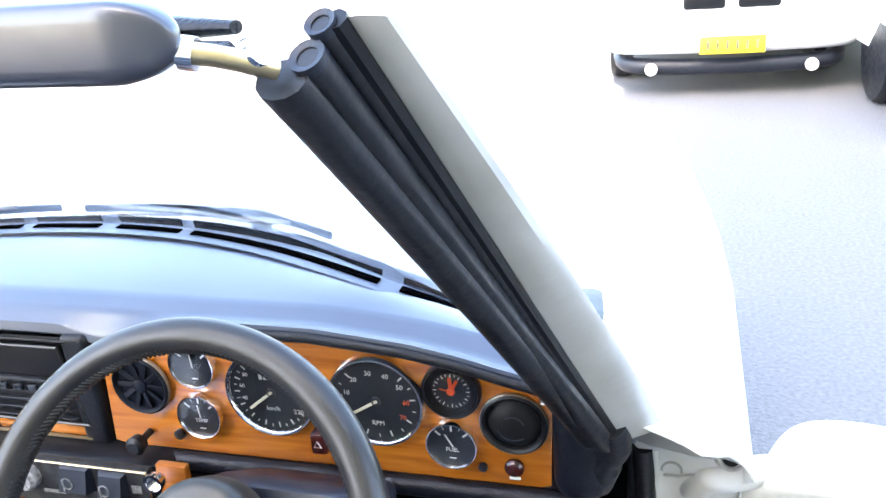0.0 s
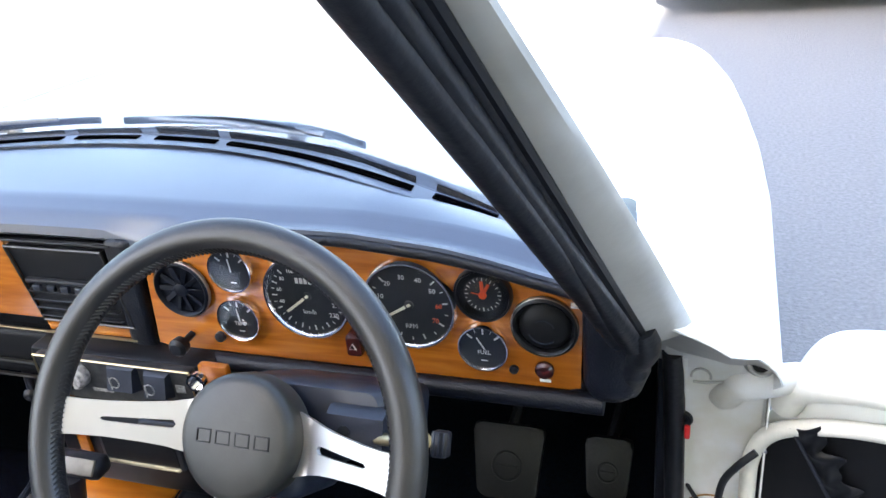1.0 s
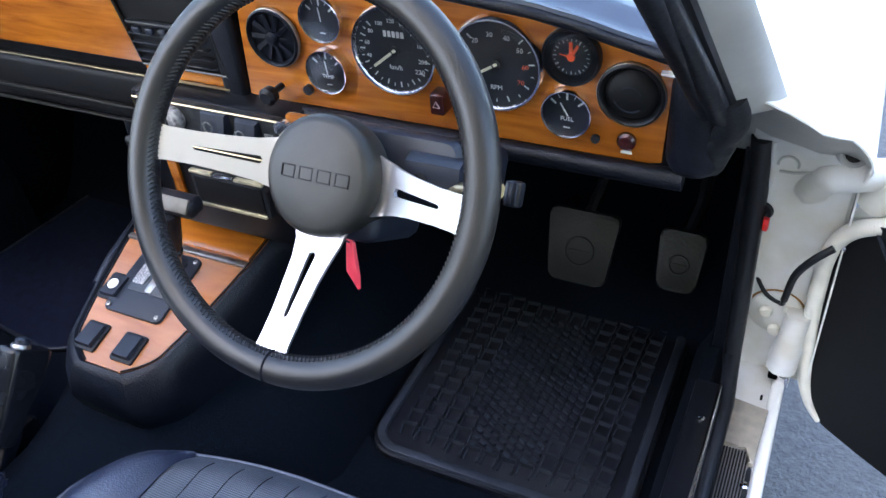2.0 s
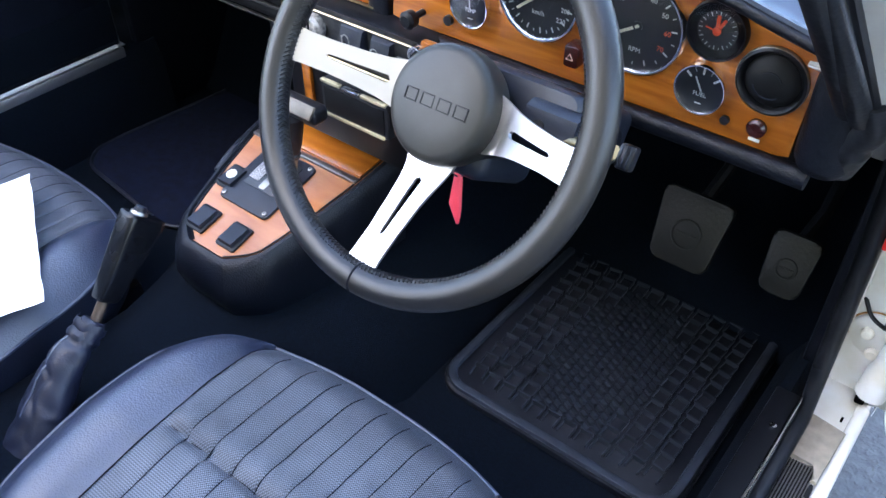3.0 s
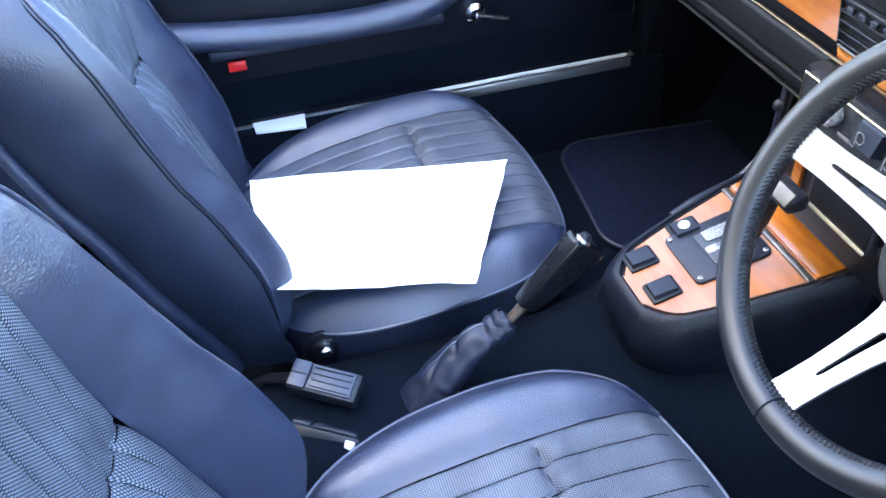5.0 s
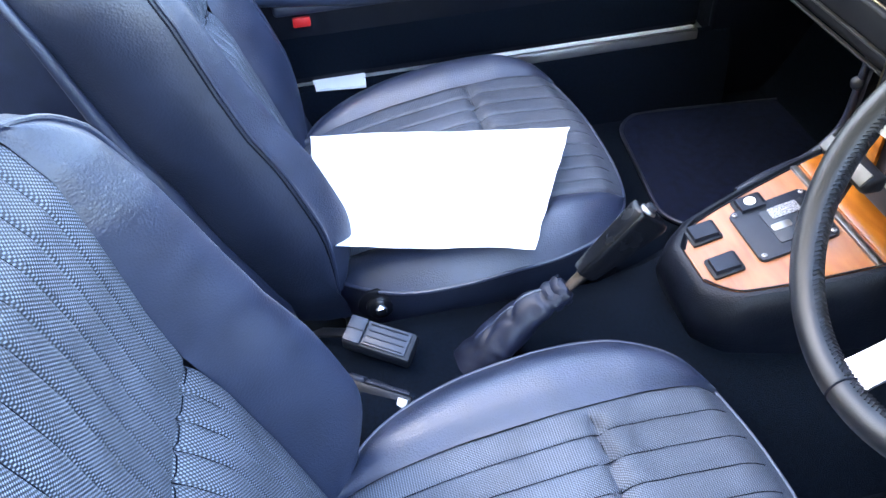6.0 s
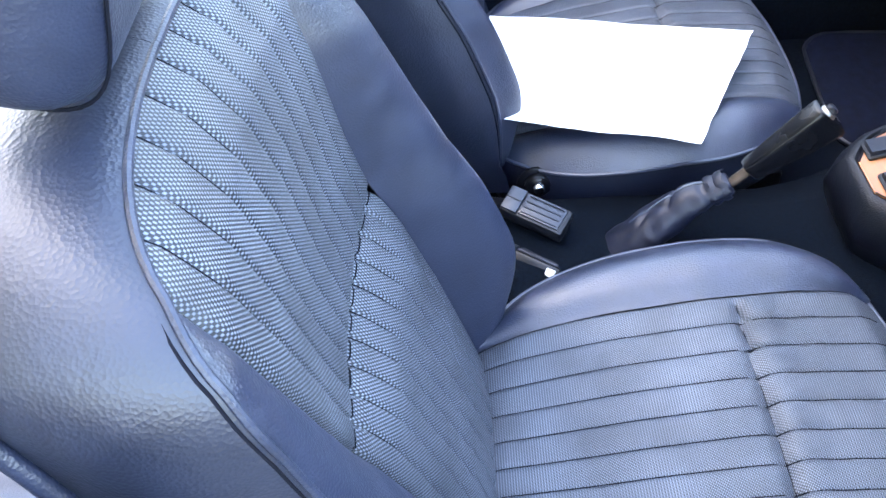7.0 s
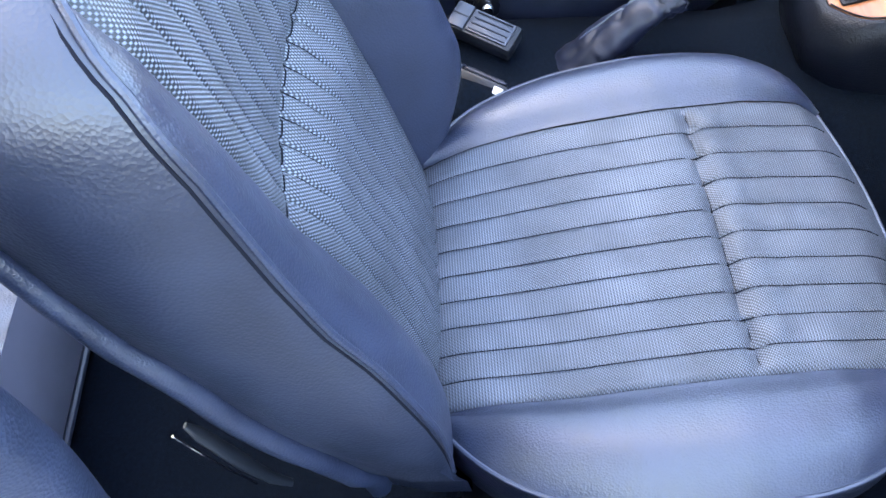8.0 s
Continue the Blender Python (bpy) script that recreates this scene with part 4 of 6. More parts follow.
def console():
    c = thing("centre_console", "black vinyl centre console with an orange wood top", "centre console")
    ys = [-0.012, -0.0115, -0.0105, -0.009, -0.0075, -0.006, -0.003, 0.0, 0.004, 0.009, 0.015, 0.022, 0.03, 0.04, 0.05, 0.075, 0.10, 0.14, 0.175, 0.21, 0.25]

    def ring(grow, dz, y0=0.0):
        pts = [((con_half(y) + grow) , y - grow * step(0.05, -0.012, y) - y0 * step(0.05, -0.012, y)) for y in ys]
        loop = pts + [(-x, y) for x, y in pts[::-1]]
        return [(x, y, con_z(y) + dz) for x, y in loop]
    rows = [ring(0.0, 0.000), ring(0.004, 0.004), ring(0.009, 0.003), ring(0.014, -0.004), ring(0.018, -0.018, 0.003), ring(0.020, -0.042, 0.005), ring(0.017, -0.066, 0.002), [(x, y, 0.390) for x, y, z in ring(0.010, -0.09, -0.004)]]
    part("console_body", rings(rows, caps=False), DARKV, c, "black vinyl console side")
    top = [(con_half(y), y) for y in ys]
    loop = top + [(-x, y) for x, y in top[::-1]]
    M = Matrix(((1, 0, 0, 0), (0, 1, 0, 0), (0, CS, 1, 0.499 - CS * 0.02), (0, 0, 0, 1)))
    part("wood_top", plate(loop, 0.006, 0.001, M @ Matrix.Translation((0, 0, 0.001))), WOODC, c, "worn orange veneer top with a pink sky wash painted in")
    far = [y for y in [0.184 + 0.011 * i for i in range(7)]]
    lp = [(con_half(y) * 0.965, y) for y in far]
    part("wood_top_front", plate(lp + [(-x, y) for x, y in lp[::-1]], 0.004, 0.001, M @ Matrix.Translation((0, 0, 0.0042))), WOOD, c, "glossy golden veneer by the radio")
    part("edge_line", tube([(x * 0.985, y + 0.001, con_z(y) + 0.0015) for x, y in loop], 0.0014, 6), SATIN, c, "thin black edge line")
    part("cross_strip", box((0, 0.176, con_z(0.176) + 0.002), (0.205, 0.010, 0.005), 0.0015), STEEL, c, "grey metal cross strip")
    # left cheek, whose rolled edge sweeps up under the dashboard
    sweep = [(0.095, 0.515), (0.134, 0.527), (0.175, 0.533), (0.206, 0.540), (0.236, 0.562), (0.253, 0.592), (0.256, 0.652), (0.262, 0.735)]
    crest = [(v.y, v.z) for v in smooth_path([(0, y, z) for y, z in sweep], 6)]
    part("cheek_panel", plate([(-y, z) for y, z in crest if y > 0.20] + [(-0.42, 0.735), (-0.42, 0.40), (-0.20, 0.40)], 0.010, 0.001, pose(-0.118, 0, 0, 0, 0, -90) @ pose(0, 0, 0, 90)), BALL, c, "black console cheek")
    roll = part("cheek_roll", tube([(-max(0.0, con_half(min(y, 0.25)) + 0.010), y, z) for y, z in crest], 0.0066, 10), BORDER, c, "rolled black cheek edge")
    part("cheek_stud", lathe([(0.009, 0), (0.009, 0.003), (0.006, 0.005), (0.0001, 0.0055)], 20, pose(-0.122, 0.251, 0.650, 62, 0, 20)), SATIN, roll, "round black stud")
    R = pose(0, 0, 0, math.degrees(math.atan(CS)))

    def rocker(x, y):
        m = Matrix.Translation((x, y, con_z(y) + 0.0015)) @ R
        s = part("rocker_switch", plate(rounded(0.036, 0.042, 0.003), 0.004, 0.001), SATIN, c, "black rocker switch", m=m @ Matrix.Translation((0, 0, 0.003)))
        part("rocker", rings([[(-0.013, -0.017, 0.0), (0.013, -0.017, 0.0), (0.013, 0.017, 0.0), (-0.013, 0.017, 0.0)],
                              [(-0.0125, -0.016, 0.007), (0.0125, -0.016, 0.007), (0.0125, 0.016, 0.0045), (-0.0125, 0.016, 0.0045)]]), GREYPL, s, "dark grey rocker")
        return s
    rocker(-0.044, 0.020)
    rocker(0.020, 0.020)
    s = rocker(-0.062, 0.094)
    part("lit_symbol", lathe([(0.008, 0.0065), (0.008, 0.0075), (0.0001, 0.008)], 16), WELT, s, "pale round symbol")


console()


def selector():
    g = thing("gear_selector", "black automatic gear selector with a T-shaped handle", "gear lever")
    R = pose(0, 0, 0, math.degrees(math.atan(CS)))
    m = Matrix.Translation((-0.010, 0.112, con_z(0.112) + 0.006)) @ R
    q = part("gate", plate(rounded(0.096, 0.108, 0.008), 0.007, 0.002), GREYPL, g, "grey-black selector gate", m=m)
    part("gate_window", plate(rounded(0.062, 0.062, 0.004, cy=0.012), 0.002, 0.0005), DIAL, q, "dark gate window", m=pose(0, 0, 0.0015))
    part("position_strip", plate(rounded(0.020, 0.040, 0.003, cx=-0.020, cy=0.012), 0.002, 0.0005), ENGRAVED, q, "worn silver position strip", m=pose(0, 0, 0.0028))
    part("position_light", plate(rounded(0.012, 0.026, 0.003, cx=0.004, cy=-0.004), 0.002, 0.0005), STEEL, q, "clear position window", m=pose(0, 0, 0.0028))
    for x in (-0.041, 0.041):
        for y in (-0.047, 0.047):
            part("screw", lathe([(0.0035, 0), (0.0035, 0.002), (0.001, 0.0026)], 12), STEEL, q, m=pose(x, y, 0))
    b = Vector((0.026, 0.126, con_z(0.126) + 0.005))
    t = Vector((0.046, 0.126, 0.618))
    lv = part("lever", tube([b, lerp(b, t, 0.5), t], [0.006, 0.0058, 0.0056], 12), STEEL, g, "bare metal lever")
    part("lever_sleeve", tube([lerp(b, t, 0.60), lerp(b, t, 0.66), lerp(b, t, 0.68), lerp(b, t, 0.90), t + Vector((0, 0, 0.03))], [0.0090, 0.0095, 0.0080, 0.0105, 0.016], 14), PLASTIC, g, "black lever sleeve")
    part("handle", box((0.044, 0.138, 0.658), (0.090, 0.030, 0.024), 0.008, 3), PLASTIC, g, "worn black T-handle")
    part("handle_cap", box((0, 0, 0), (0.084, 0.004, 0.019), 0.0015, 2, pose(0.044, 0.1255, 0.6665, -42)), CAPM, g, "metal cap on the handle")


selector()


def stack():
    s = thing("centre_stack", "black heater and radio stack below the dashboard", "radio stack")
    part("stack_body", box((0.095, 0.275, 0.675), (0.25, 0.16, 0.20), 0.008), SATIN, s, "black stack housing")
    hp = part("heater_panel", box((0.095, 0.192, 0.744), (0.215, 0.012, 0.058), 0.003), DUSTY, s, "dusty black heater panel")
    part("panel_frame", tube([(-0.012, 0.184, 0.773), (0.203, 0.184, 0.773), (0.203, 0.184, 0.715), (-0.012, 0.184, 0.715)], 0.0014, 6, closed=True), GOLD, hp, "aged bright frame")
    kn = part("heater_knob", lathe([(0.0165, 0), (0.0165, 0.010), (0.013, 0.014), (0.0001, 0.0145)], 24), KNOBM, hp, "worn pale heater knob", m=pose(0.046, 0.186, 0.752, 90))
    part("knob_line", box((0, 0, 0.0150), (0.0022, 0.027, 0.001)), SATIN, kn, smooth=False)
    for x, z, w in ((0.112, 0.756, 0.040), (0.158, 0.752, 0.034)):
        lv = part("heater_lever", rings([[(x - w / 2, 0.186, z - 0.016), (x + w / 2, 0.186, z - 0.016), (x + w / 2, 0.186, z + 0.016), (x - w / 2, 0.186, z + 0.016)],
                                         [(x - w / 2 + 0.003, 0.172, z - 0.012), (x + w / 2 - 0.003, 0.172, z - 0.012), (x + w / 2 - 0.003, 0.180, z + 0.013), (x - w / 2 + 0.003, 0.180, z + 0.013)]]), COLUMN, hp, "glossy blue-black heater lever")
        part("lever_symbol", tube([(x - 0.004 + 0.006 * math.cos(q), 0.1735 - 0.0012, z + 0.007 * math.sin(q)) for q in [2 * math.pi * k / 14 for k in range(14)]], 0.0009, 5, closed=True), DIMMARK, lv)
        part("lever_symbol", box((x - 0.010, 0.1728, z - 0.003), (0.0016, 0.001, 0.016)), DIMMARK, lv, smooth=False)
    part("heater_symbols", box((0.075, 0.1855, 0.732), (0.028, 0.001, 0.004)), DIMMARK, hp, smooth=False)
    part("heater_symbols", box((0.185, 0.1855, 0.748), (0.012, 0.001, 0.010)), DIMMARK, hp, smooth=False)
    rd = part("radio", box((0.117, 0.182, 0.6645), (0.114, 0.026, 0.050), 0.002), DIAL, s, "black radio with bright lips")
    part("radio_face", box((0.117, 0.1685, 0.6640), (0.102, 0.002, 0.036), 0.0006), BALL, rd, "dark radio face")
    for x, w, mt in ((0.078, 0.034, BRASSY), (0.113, 0.028, CHROME), (0.151, 0.042, BRASSY)):
        part("upper_lip", box((x, 0.1700, 0.6890), (w, 0.007, 0.004), 0.001), mt, rd, "bright upper lip")
    part("lower_lip", box((0.115, 0.1690, 0.6410), (0.106, 0.006, 0.004), 0.001), BRASSY, rd, "aged bright lower lip")
    for k in range(3):
        part("side_ridge", box((0.1745, 0.172 + 0.006 * k, 0.668), (0.002, 0.003, 0.020), 0.0006), SATIN, rd)
    part("radio_knob", lathe([(0.008, 0), (0.008, 0.010), (0.006, 0.012), (0.0001, 0.0125)], 20), SATIN, rd, m=pose(0.184, 0.186, 0.652, 90))
    for x in (0.010, 0.212):
        part("side_panel", box((x, 0.196, 0.665), (0.016, 0.012, 0.10), 0.002), WOOD, s, "narrow veneer cheek")
    part("lighter", lathe([(0.010, 0), (0.0115, 0.003), (0.0115, 0.010), (0.0085, 0.010), (0.0085, 0.004), (0.0001, 0.004)], 24), CHROME, s, "chrome lighter socket", m=pose(0.226, 0.173, 0.777, 90))
    part("lighter_plate", box((0.229, 0.195, 0.750), (0.036, 0.010, 0.062), 0.002), WOOD, s, "small veneer plate")


stack()


def handbrake():
    h = thing("handbrake", "black handbrake lever with a creased vinyl gaiter", "handbrake")
    a, b = Vector((0.0, -0.167, 0.5155)), Vector((-0.002, -0.090, 0.600))
    ax = (b - a).normalized()
    up = Vector((0, -ax.z, ax.y))
    rows = []
    for k, w, t in ((0, 0.0095, 0.0105), (0.03, 0.0112, 0.0125), (0.35, 0.0132, 0.0165), (0.75, 0.0152, 0.0210), (0.95, 0.0160, 0.0228), (0.99, 0.0152, 0.0218), (1.0, 0.0140, 0.0200)):
        t *= 1.18
        c = lerp(a, b, k) - up * (t - 0.0125) * 0.55
        rows.append([c + Vector((w * x, 0, 0)) + up * (t * y) for x, y in rounded(2, 2, 0.36, 4)])
    part("grip", rings(rows), GRIP, h, "worn black plastic grip")
    part("end_cap", tube([b - ax * 0.002, b + ax * 0.003], [0.0115, 0.0100], 16), STEEL, h, "worn metal end cap")
    part("button", tube([b, b + ax * 0.008, b + ax * 0.010], [0.0075, 0.0075, 0.0055], 14), GREYPL, h, "black release button")
    part("rod", tube([a - ax * 0.05, a + ax * 0.01], 0.007, 10), RODM, h, "dull brown lever rod")
    rows = []
    p = [(0.012, -0.322, 0.380), (0.010, -0.292, 0.416), (0.004, -0.262, 0.445), (0.0, -0.235, 0.468), (0.0, -0.208, 0.483), (0.0, -0.187, 0.497)]
    P = smooth_path(p, 12)
    rr = [table((0, 0.3, 0.6, 0.85, 0.92, 1), (0.036, 0.030, 0.0245, 0.0210, 0.0200, 0.014), i / (len(P) - 1)) for i in range(len(P))]
    for i, (c, r) in enumerate(zip(P, rr)):
        t = (P[min(len(P) - 1, i + 1)] - P[max(0, i - 1)]).normalized()
        u = Vector((0, -t.z, t.y))
        ring = []
        for q in [2 * math.pi * k / 64 for k in range(64)]:
            d = Vector((math.cos(q), 0, 0)) + u * (math.sin(q) * 0.85)
            s = c + d * r
            # soft crumples and two sharper creases across the skin
            n1 = noise.noise(Vector((s.x * 18, s.y * 14, s.z * 18)) + Vector((3, 0, 0))) + 0.6 * noise.noise(s * 42.0)
            n2 = 1 - abs(noise.noise(Vector((s.x * 14, s.y * 26, s.z * 20)) + Vector((0, 7, 0)))) * 6.0
            ring.append(s + d * (0.0058 * n1 - 0.0034 * max(0.0, n2)))
        rows.append(ring)
    part("gaiter", rings(rows), GAITER, h, "creased grey-black gaiter")
    part("gaiter_seam", tube([Vector(r[19]) + Vector((0.001, 0.0005, 0.001)) for r in rows[12:-12]], 0.0012, 6), PIPING, h, "pale gaiter seam")
    # torn cuff round the lever
    t = (P[-1] - P[-13]).normalized()
    u = Vector((0, -t.z, t.y))
    def frill(q):
        return 0.5 + 0.28 * math.sin(q * 3 + 0.6) + 0.22 * math.sin(q * 8 + 1.0)
    cuff = [[P[-8] + t * (h0 + 0.006 * k * frill(q)) + Vector((math.cos(q), 0, 0)) * (r + 0.0012 * math.sin(q * 7)) + u * math.sin(q) * r * 0.9 for q in [2 * math.pi * n / 56 for n in range(56)]] for h0, k, r in ((-0.016, 0, 0.0205), (-0.010, 0, 0.0222), (-0.004, 0.3, 0.0190), (0.000, 0.6, 0.0215), (0.006, 1.2, 0.0205))]
    part("gaiter_cuff", thick(rings(cuff, caps=False), 0.001), GAITER, h, "torn gaiter cuff")


handbrake()


# ---- seats ----
W_, YC, AF, AR, PE = 0.282, -0.25, 0.224, 0.30, 2.7


def cush_half(y):
    a = AF if y > YC else AR
    k = min(1, abs(y - YC) / a)
    return W_ * max(0.0, 1 - k ** PE) ** (1 / PE)


def cush_front(x):
    return YC + AF * max(0.0, 1 - (abs(x) / W_) ** PE) ** (1 / PE)


def ins_half(y):
    return min(0.173 - 0.012 * step(-0.36, -0.56, y), max(0.02, cush_half(y) - 0.002))


def cush_z(x, y):
    z = table((-0.58, -0.48, -0.35, -0.25, -0.15, -0.08, -0.03), (0.402, 0.418, 0.446, 0.463, 0.470, 0.464, 0.450), y)
    a = AF if y > YC else AR
    r = ((abs(x) / W_) ** PE + (abs(y - YC) / a) ** PE) ** (1 / PE)
    z += 0.011 * math.exp(-((abs(x) - 0.222) / 0.045) ** 2)
    return z - 0.022 * max(0, (r - 0.80) / 0.20) ** 2


def back_y(z):
    return table((0.38, 0.42, 0.55, 0.64, 0.70, 0.76, 0.85, 0.90, 0.935, 0.965), (-0.520, -0.530, -0.566, -0.596, -0.622, -0.636, -0.650, -0.664, -0.686, -0.724), z)


ZT = 0.962


def back_half(z):
    k = max(0.0, (z - 0.70) / (ZT - 0.70))
    return table((0.38, 0.42, 0.52, 0.70, 1.0), (0.215, 0.228, 0.238, 0.237, 0.230), z) * max(0.0, 1 - k ** 9) ** 0.4


def back_top(x):
    return 0.70 + (ZT - 0.70) * max(0.0, 1 - (abs(x) / 0.226) ** 2.5) ** (1 / 9)


def back_ins(z, worn=False):
    if worn:
        return table((0.38, 0.50, 0.60, 0.686, 0.72, 0.80, 0.85, 0.90, 0.94, 0.98), (0.150, 0.134, 0.135, 0.140, 0.153, 0.177, 0.186, 0.190, 0.190, 0.190), z)
    return table((0.38, 0.55, 0.70, 0.85, 0.95, 0.98), (0.160, 0.157, 0.155, 0.154, 0.168, 0.170), z)


def wrap(z):
    """How far the cloth rises with the worn bolster at its edge."""
    return 0.28 * bolster(z) * step(0.66, 0.82, z)


def bolster(z):
    return 0.089 * math.exp(-(abs(z - 0.55) / (0.33 if z > 0.55 else 0.155)) ** (2.6 if z > 0.55 else 2.0)) * step(0.99, 0.92, z)


def seat(name, label, m, worn):
    s = thing(name, label, "seat", m, group="front seats")
    NP = 10

    def groove(x, half, depth, width, bulge):
        p = (x / half + 1) / 2 * NP
        d = abs(p - round(p)) / NP * 2 * half
        return -depth * math.exp(-(d / width) ** 2) + bulge * math.sin(math.pi * (p % 1)) ** 0.6

    def insert(u, v):
        sx = 2 * u - 1
        y = lerp(-0.56, 0.0, v)
        x0 = sx * 0.173
        yf = cush_front(x0) - 0.002
        y = lerp(-0.56, yf, v)
        x = sx * ins_half(y) if y < -0.10 else sx * lerp(ins_half(-0.10), 0.173, step(-0.10, -0.05, y))
        x += 0.012 * (1 - sx * sx)
        z = cush_z(x, y)
        fade = 1 - 0.75 * step(-0.13, -0.06, y)
        z += groove(sx * 0.173, 0.173, 0.0022, 0.0018, 0.0007) * fade
        side = step(0.176, 0.150, abs(x))
        z -= 0.0075 * math.exp(-((y + 0.217) / 0.006) ** 2) * side
        z += 0.0045 * math.exp(-((y + 0.195) / 0.020) ** 2) * side
        z += 0.0016 * math.sin(x * 160) * math.exp(-((y + 0.195) / 0.018) ** 2) * side
        if y < -0.217:
            z += 0.0012 * noise.noise(Vector((x * 9, y * 9, 1.3)))
        return (x, y, z - 0.004 * step(0.95, 1.0, abs(sx)))
    c = part("cushion_insert", grid(insert, 100, 90), CLOTH, s, "pleated dark blue-grey woven cushion panel")
    for i in range(1, NP):
        sx = 2 * i / NP - 1
        pts = []
        for k in range(46):
            p = Vector(insert(i / NP, k / 45 * 0.965))
            pts.append(p + Vector((0, 0, 0.0002)))
        part("pleat_seam", tube(pts, 0.0008, 5), THREAD, c)
    part("tuck_seam", tube([Vector(insert(0.03 + 0.94 * k / 40, (-0.217 + 0.56) / (cush_front((2 * (0.03 + 0.94 * k / 40) - 1) * 0.173) + 0.558))) + Vector((0, 0, 0.0002)) for k in range(41)], 0.0006, 5), THREAD, c)
    y0 = -0.545
    while cush_half(y0) < ins_half(y0) + 0.004:
        y0 += 0.002
    y1 = -0.10
    while cush_half(y1) > 0.174:
        y1 += 0.001
    for sg in (-1, 1):
        def bol(u, v):
            y = lerp(y0, y1, v)
            a, b = ins_half(y) if y < -0.10 else lerp(ins_half(-0.10), 0.173, step(-0.10, -0.05, y)), cush_half(y)
            x = lerp(a, b, u)
            z = cush_z(x, y) + 0.007 * math.sin(math.pi * min(1, u * 1.0)) - 0.004 * (1 - step(0, 0.25, u))
            return (sg * x, y, z)
        part("cushion_bolster", grid(bol, 24, 60), VINYL, s, "smooth black vinyl cushion side")
    th = [2 * math.pi * k / 96 for k in range(96)]

    def edge(k, z_off, grow=0.0):
        out = []
        for a in th:
            cx, sy = math.cos(a), math.sin(a)
            x = (W_ + grow) * math.copysign(abs(cx) ** (2 / PE), cx)
            y = YC + ((AF if sy > 0 else AR) + grow) * math.copysign(abs(sy) ** (2 / PE), sy)
            zb = cush_z(x * 0.999, lerp(YC, y, 0.999))
            out.append((x, y, zb + z_off))
        return out
    part("cushion_piping", tube(edge(1, -0.001, 0.001), 0.0027, 8, closed=True), PIPING, s, "blue-grey vinyl piping")
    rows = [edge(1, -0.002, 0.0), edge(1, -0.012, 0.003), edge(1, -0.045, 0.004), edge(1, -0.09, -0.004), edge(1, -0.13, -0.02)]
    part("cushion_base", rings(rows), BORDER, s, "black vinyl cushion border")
    part("seat_frame", box((0, -0.28, 0.30), (0.42, 0.44, 0.09), 0.01), SATIN, s, "black seat runner frame")

    # backrest front
    def bk_insert(u, v):
        sx = 2 * u - 1
        old = sx * worn > 0
        z = lerp(0.39, back_top(sx * (0.189 if old else 0.168)) - 0.001, v)
        x = sx * back_ins(z, old)
        y = back_y(z) - 0.010 * (1 - sx * sx) * step(0.45, 0.6, z) + (wrap(z) * step(0.35, 1.0, abs(sx)) if old else 0.0)
        n = groove(sx, 1.0, 0.0034, 0.014, 0.0012)
        y += n * 1.0 + 0.016 * step(0.690, 0.640, z) * (1 - abs(sx) ** 3) - 0.008 * math.exp(-((z - 0.688) / 0.007) ** 2)
        return (x, y - 0.004 * step(0.95, 1, abs(sx)), z)
    b = part("backrest_insert", grid(bk_insert, 100, 90), CLOTH_B, s, "pleated blue-grey woven backrest panel")
    for i in range(1, NP):
        part("pleat_seam", tube([Vector(bk_insert(i / NP, k / 40)) + Vector((0, 0.0002, 0)) for k in range(41)], 0.0008, 5), THREAD, b)
    part("lumbar_seam", tube([Vector(bk_insert(k / 40, (0.686 - 0.39) / (back_top((2 * k / 40 - 1) * (0.189 if (2 * k / 40 - 1) * worn > 0 else 0.168)) - 0.391))) + Vector((0, 0.001, 0)) for k in range(41)], 0.0010, 5), THREAD, b)
    for sg in (-1, 1):
        def bb(u, v):
            old = sg == worn
            z = lerp(0.39, back_top(0.190 if old else 0.169), 1 - (1 - v) ** 1.6)
            x = lerp(back_ins(z, old), max(back_half(z), back_ins(z, old) + 0.0005), u)
            high = bolster(z) * (0.53 if old else 1.0)
            low = wrap(z) if old else 0.0
            y = back_y(z) + lerp(low, high, math.sin(min(1.0, u / 0.70) * math.pi / 2) ** 0.9) - (high - 0.58 * (0.80 if old else 1.0) * bolster(z)) * step(0.66, 1.0, u) - 0.004 * (1 - step(0, 0.15, u))
            return (sg * x, y, z)
        part("backrest_bolster", grid(bb, 24, 60), VINYL, s, "smooth black vinyl backrest side")
    zs = [lerp(0.35, ZT, 1 - (1 - k / 44) ** 2.6) for k in range(45)]

    def loop(dy, k, lift=0.0):
        def pt(sg, z):
            # the rear edge runs straight on where the bolster fades
            e = bolster(z) * 0.58 * (0.80 if sg == worn else 1.0)
            e0 = 0.0516 * (0.80 if sg == worn else 1.0)
            if z < 0.64:
                e = lerp(e, lerp(e, lerp(e0, 0.057, step(0.60, 0.46, z)) + max(0.0, 0.55 - z) * 0.12, step(0.64, 0.56, z)), min(1.0, max(0.0, -dy / 0.05)))
            return (sg * back_half(z) * k, back_y(z) + e + dy, z + lift * step(0.90, 0.98, z))
        return [pt(1, z) for z in zs] + [pt(-1, z) for z in zs[::-1]]
    part("backrest_piping", tube(loop(0.001, 1.005), 0.0030, 8), VINYL, s, "dark blue vinyl piping")
    part("backrest_groove", tube(loop(-0.006, 1.012), 0.0013, 6), THREAD, s)
    rows = [loop(0.0, 1.0), loop(-0.006, 1.014, lift=0.004), loop(-0.020, 1.034, lift=0.010), loop(-0.05, 1.052, lift=0.016), loop(-0.09, 1.046, lift=0.012), loop(-0.135, 0.99, lift=-0.004), loop(-0.15, 0.93, lift=-0.02)]
